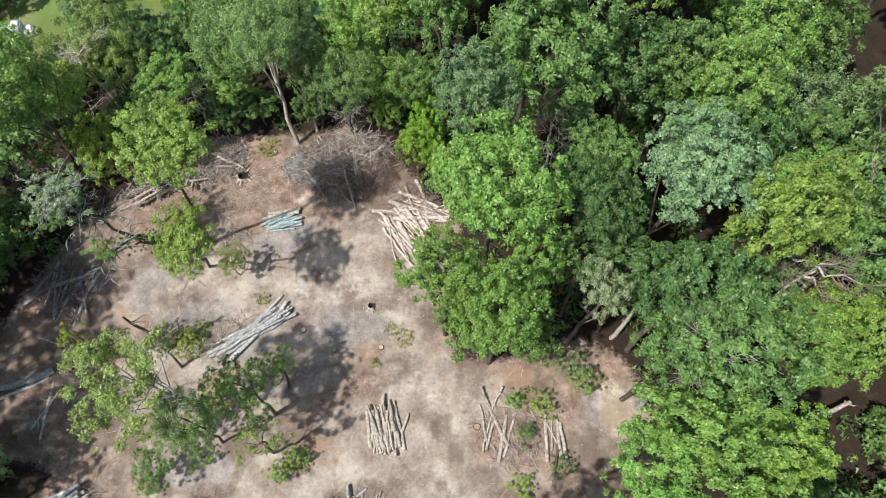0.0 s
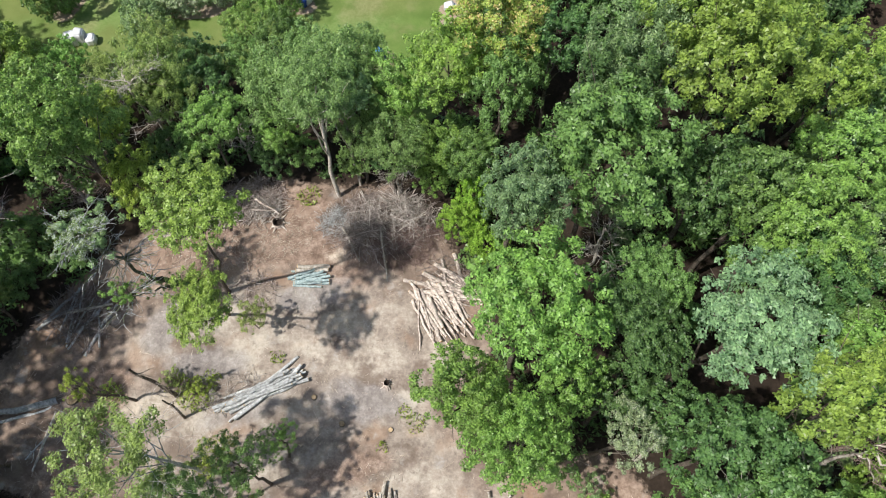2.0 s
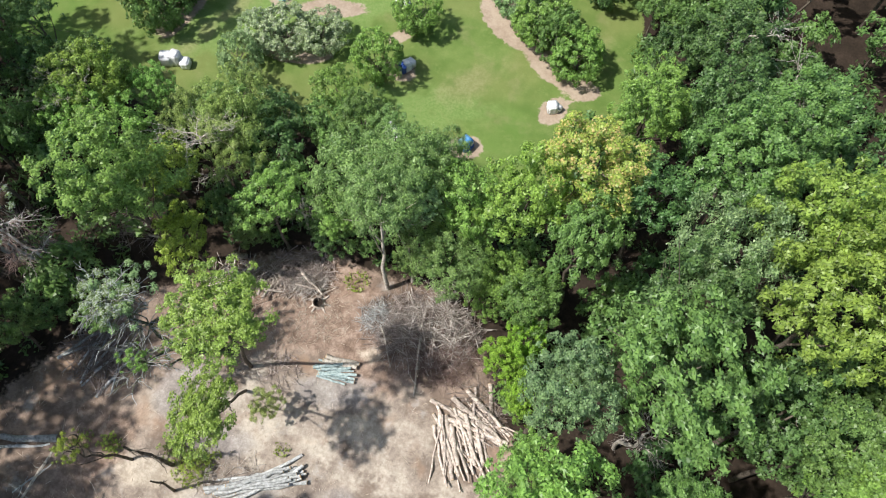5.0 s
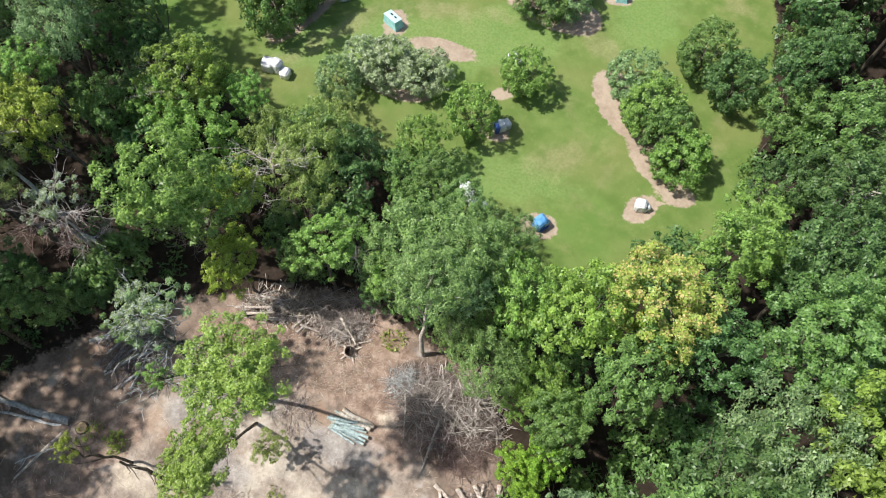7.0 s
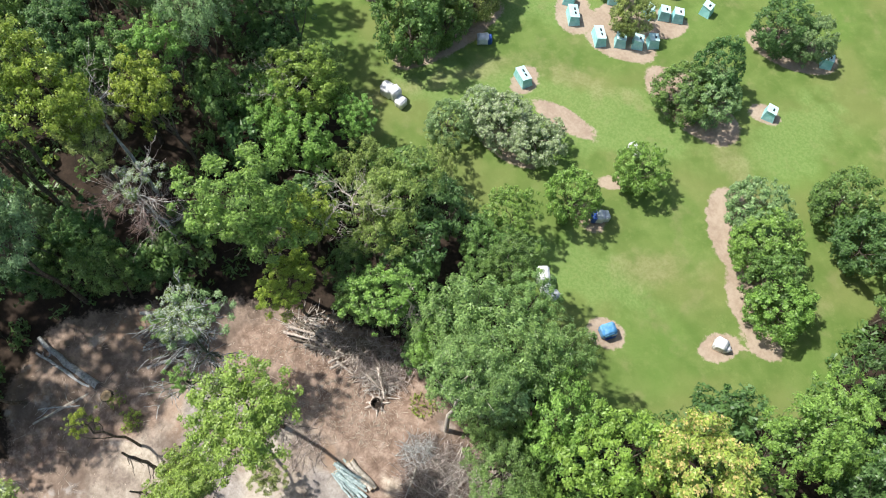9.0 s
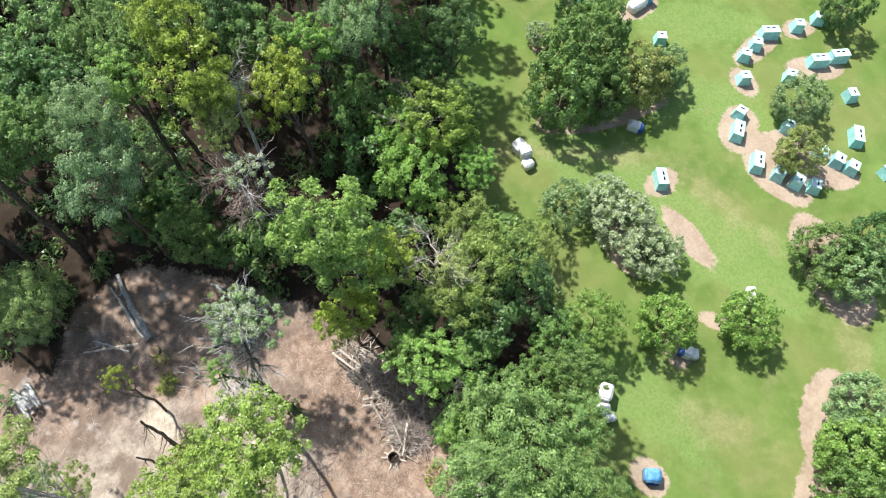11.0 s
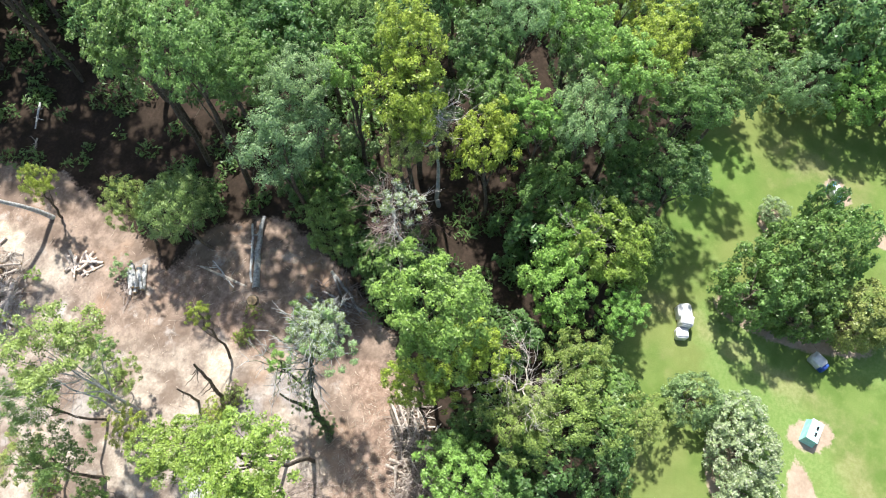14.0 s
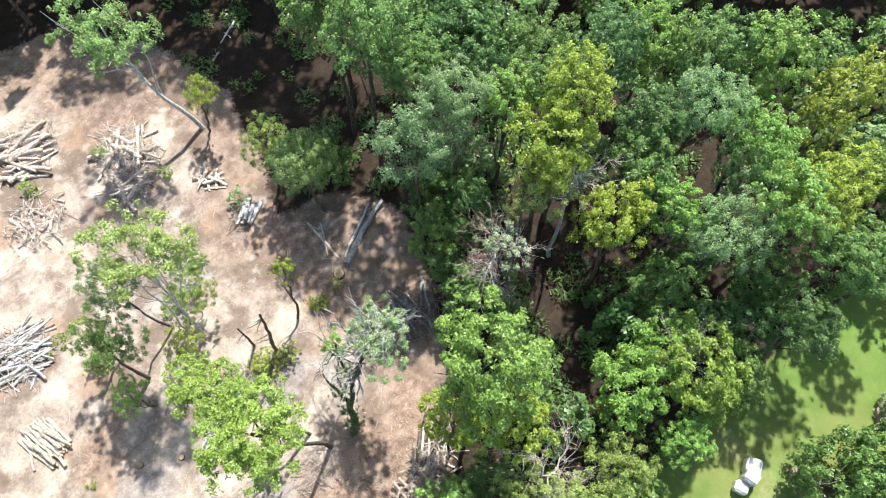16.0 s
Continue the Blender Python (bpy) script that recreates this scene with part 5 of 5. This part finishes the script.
tufts("undergrowth", floor_spots, 75, 0.42, LEAF["green"], "dark green undergrowth on the woodland floor", 2.4)


# ---- bunkers and covered blocks on the lawn ----
def box_faces(bm, x0, x1, y0, y1, z0, z1):
    bmesh.ops.create_cube(bm, size=1.0, matrix=Matrix.LocRotScale(((x0 + x1) / 2, (y0 + y1) / 2, (z0 + z1) / 2), None, (x1 - x0, y1 - y0, z1 - z0)))


def solid(bm, name, material, bevel=0.012):
    if bevel:
        bmesh.ops.bevel(bm, geom=bm.edges[:], offset=bevel, segments=1, affect="EDGES")
    m = bpy.data.meshes.new(name)
    bm.to_mesh(m), bm.free()
    m.materials.append(material)
    return m


def slab(corners, thick, name, material):
    """A flat panel between four corners, with thickness behind it."""
    c = [Vector(p) for p in corners]
    n = (c[1] - c[0]).cross(c[3] - c[0]).normalized() * thick
    bm = bmesh.new()
    a, b = [bm.verts.new(p) for p in c], [bm.verts.new(p - n) for p in c]
    bm.faces.new(a), bm.faces.new(b[::-1])
    for k in range(4):
        bm.faces.new((a[k], b[k], b[(k + 1) % 4], a[(k + 1) % 4]))
    bmesh.ops.recalc_face_normals(bm, faces=bm.faces)
    return solid(bm, name, material, 0)


def bunker_meshes(w, l, h, slots, batter=0.16):
    """Four leaning plywood walls and a sloping lid with look-out slots cut through it."""
    out = []
    low = [(-w / 2, -l / 2), (w / 2, -l / 2), (w / 2, l / 2), (-w / 2, l / 2)]
    top = [(-w / 2 + batter * 0.4, -l / 2 + batter), (w / 2 - batter, -l / 2 + batter), (w / 2 - batter, l / 2 - batter), (-w / 2 + batter * 0.4, l / 2 - batter)]
    up = [h * 0.9, h * 0.78, h * 0.78, h * 0.9]
    for k in range(4):
        q = (k + 1) % 4
        out.append(("wall", slab([(*low[k], 0), (*low[q], 0), (*top[q], up[q]), (*top[k], up[k])], 0.03, "wall", TEAL)))
    bm = bmesh.new()
    w2, l2 = w - batter * 1.4, l - 2 * batter
    sx0, sx1 = w2 * 0.05, w2 * 0.27
    a, b, e = -w2 / 2 - 0.05, w2 / 2 + 0.05, l2 / 2 + 0.05
    box_faces(bm, a, sx0, -e, e, 0, 0.03)
    box_faces(bm, sx1, b, -e, e, 0, 0.03)
    edge = -e
    for k in range(slots):
        mid = 0.0 if slots == 1 else (-0.22 if k == 0 else 0.22)
        box_faces(bm, sx0, sx1, edge, mid - 0.15, 0, 0.03)
        edge = mid + 0.15
    box_faces(bm, sx0, sx1, edge, e, 0, 0.03)
    out.append(("lid", solid(bm, "lid", TEAL_PALE, 0)))
    # dark block below the slots, added to stand for the shaded inside
    bm = bmesh.new()
    box_faces(bm, sx0 - 0.05, sx1 + 0.05, -l2 / 2 + 0.08, l2 / 2 - 0.08, -0.16, -0.05)
    out.append(("lining", solid(bm, "lining", INNER_SHADE, 0)))
    return out, h, w


BUNKER_KINDS = {1: bunker_meshes(0.95, 1.0, 1.10, 1), 2: bunker_meshes(0.95, 1.6, 1.10, 2)}


def bunker(x, y, turn, kind=1, tall=1.0):
    meshes, h, w = BUNKER_KINDS[kind]
    whole = thing("bunker", pose(x, y, float(ground_z(x, y)) - 0.02, 0, 0, turn), "small teal-painted plywood bunker with a dark slot" if kind == 1 else "long teal-painted plywood bunker with two dark slots",
                  "bunker", "teal bunkers on the lawn")
    for name, mesh in meshes:
        tilt = pose(-0.05, 0, h * 0.855, 0, math.degrees(math.atan2(h * 0.12, w * 0.8)), 0) if name in ("lid", "lining") else None
        part(name, mesh, whole, tilt, {"lid": "pale teal lid", "lining": "dark block standing in for the shade inside"}.get(name, ""))


for x, y, turn, kind in [(-31.0, 49.1, 82, 2), (-43.6, 53.2, 165, 1), (-38.5, 58.5, 172, 1), (-40.6, 59.4, 150, 1), (-41.5, 60.7, 155, 1), (-42.4, 62.2, 170, 2), (-42.6, 64.8, 165, 1),
                         (-43.0, 66.8, 160, 1), (-38.9, 65.0, 172, 2), (-37.9, 62.2, 150, 1), (-35.4, 57.0, 130, 1), (-33.8, 56.2, 62, 2), (-33.4, 60.2, 140, 1), (-30.9, 56.7, 65, 2)]:
    bunker(x, y, turn, kind)
for x, y, turn, kind in [(-29.6, 57.9, 50, 1), (-28.7, 59.0, 45, 1), (-28.1, 60.1, 60, 1), (-30.7, 61.7, 20, 1), (-29.8, 62.7, 50, 1), (-29.0, 63.5, 50, 1), (-28.2, 66.0, 20, 1),
                         (-18.9, 70.7, 40, 1), (-17.7, 63.3, 30, 1), (-31.5, 65.0, 70, 2), (-35.2, 66.2, 90, 1), (-39.0, 66.8, 174, 2)]:
    bunker(x, y, turn, kind)


def covered_block(name, blocks, at, label):
    """Sheet-covered blocks that lean on each other; each block is a part."""
    whole = thing(name, at, label, "covered block", "covered blocks on the lawn")
    for part_name, *sizes, turn, material in blocks:
        x, y, w, l, h = (0.86 * s for s in sizes)
        bm = bmesh.new()
        bmesh.ops.create_cube(bm, size=1.0, matrix=Matrix.LocRotScale((0, 0, h / 2), None, (w, l, h)))
        bmesh.ops.bevel(bm, geom=bm.edges[:], offset=min(w, l, h) * 0.11, segments=3, affect="EDGES")
        bmesh.ops.subdivide_edges(bm, edges=[e for e in bm.edges if e.calc_length() > 0.25], cuts=3, use_grid_fill=True)
        for v in bm.verts:
            push = noise.noise_vector(v.co * 2.6 + Vector((x, y, h) ) * 3)
            v.co += Vector((push.x, push.y, push.z * 0.6)) * 0.04 * min(1.0, v.co.z * 3)
        m = solid(bm, part_name, material, 0)
        m.polygons.foreach_set("use_smooth", np.full(len(m.polygons), True))
        part(part_name, m, whole, pose(x, y, -0.02, 0, 0, turn))


def on_lawn(x, y, turn):
    return pose(x, y, float(ground_z(x, y)), 0, 0, turn)


covered_block("white_blocks", [("block", 0, 0.75, 1.05, 1.15, 1.3, 8, WHITE), ("block", 0.12, -0.1, 0.95, 0.9, 1.5, -8, WHITE), ("block", -0.1, -1.0, 0.95, 0.85, 0.9, 4, WHITE)], on_lawn(-35.0, 39.4, 105),
              "three white sheet-covered blocks on the lawn")
covered_block("white_blocks", [("block", 0, 0.4, 1.0, 1.3, 1.5, 0, WHITE), ("block", 0.2, -0.8, 0.9, 0.9, 1.0, 15, WHITE), ("block", 0.8, -1.2, 0.8, 0.7, 0.8, 30, WHITE)], on_lawn(-16.0, 40.1, 60),
              "white sheet-covered blocks beside the trees")
covered_block("blue_block", [("block", 0, 0, 1.2, 1.0, 1.1, 0, BLUE), ("skirt", 0.35, 0, 0.5, 1.06, 0.75, 0, WHITE), ("pad", 0.1, -0.45, 0.9, 0.35, 0.4, 0, DEEP_BLUE)], on_lawn(-10.7, 41.7, 75),
              "blue sheet-covered block on a bare patch")
covered_block("white_block", [("block", 0, 0, 0.9, 0.9, 1.1, 20, WHITE), ("block", 0.5, 0.2, 0.6, 0.7, 0.7, 50, WHITE)], on_lawn(-5.8, 47.6, 10), "small white sheet-covered block on a bare patch")
covered_block("blue_and_white_block", [("block", 0, 0, 0.8, 0.9, 1.0, 0, WHITE), ("cover", -0.45, 0, 0.5, 0.9, 1.0, 0, DEEP_BLUE), ("block", 0.6, 0.1, 0.5, 0.8, 0.8, 10, WHITE)], on_lawn(-17.9, 46.6, 55),
              "deep blue and white covered block under a shrub")
covered_block("blue_and_white_block", [("block", 0, 0, 0.8, 1.1, 1.0, 0, WHITE), ("cover", 0, 0.6, 0.7, 0.5, 0.8, 0, DEEP_BLUE)], on_lawn(-35.9, 48.5, 330), "white and deep blue covered block by the shrubs")
covered_block("white_and_blue_block", [("block", 0, -0.5, 1.1, 1.9, 1.0, 0, WHITE), ("cover", 0, 0.85, 1.1, 0.8, 1.2, 0, BLUE)], on_lawn(-47.6, 52.8, 25), "long white block with a blue end")
covered_block("white_and_blue_block", [("block", 0, 0, 1.0, 1.8, 1.1, 0, WHITE), ("cover", 0.5, 0.3, 0.4, 0.8, 0.7, 0, BLUE)], on_lawn(-50.0, 56.8, 25), "long white block with a blue corner")
covered_block("blue_and_white_block", [("block", 0, 0, 0.9, 0.8, 1.0, 0, WHITE), ("cover", 0.65, 0, 0.45, 0.8, 0.8, 0, BLUE), ("cover", -0.6, 0, 0.4, 0.8, 0.8, 0, BLUE)], on_lawn(-49.3, 47.3, 45),
              "blue and white covered block by a conical shrub")
covered_block("white_block", [("block", 0, 0, 0.7, 1.4, 0.8, 0, WHITE)], on_lawn(-20.9, 52.4, 80), "low white covered block behind a shrub")
covered_block("white_block", [("block", 0, 0, 1.3, 1.1, 1.0, 0, WHITE), ("block", 0.9, 0.2, 0.9, 0.9, 0.8, 10, WHITE)], on_lawn(-50.8, 64.8, 70), "white covered block under a tree at the lawn's edge")
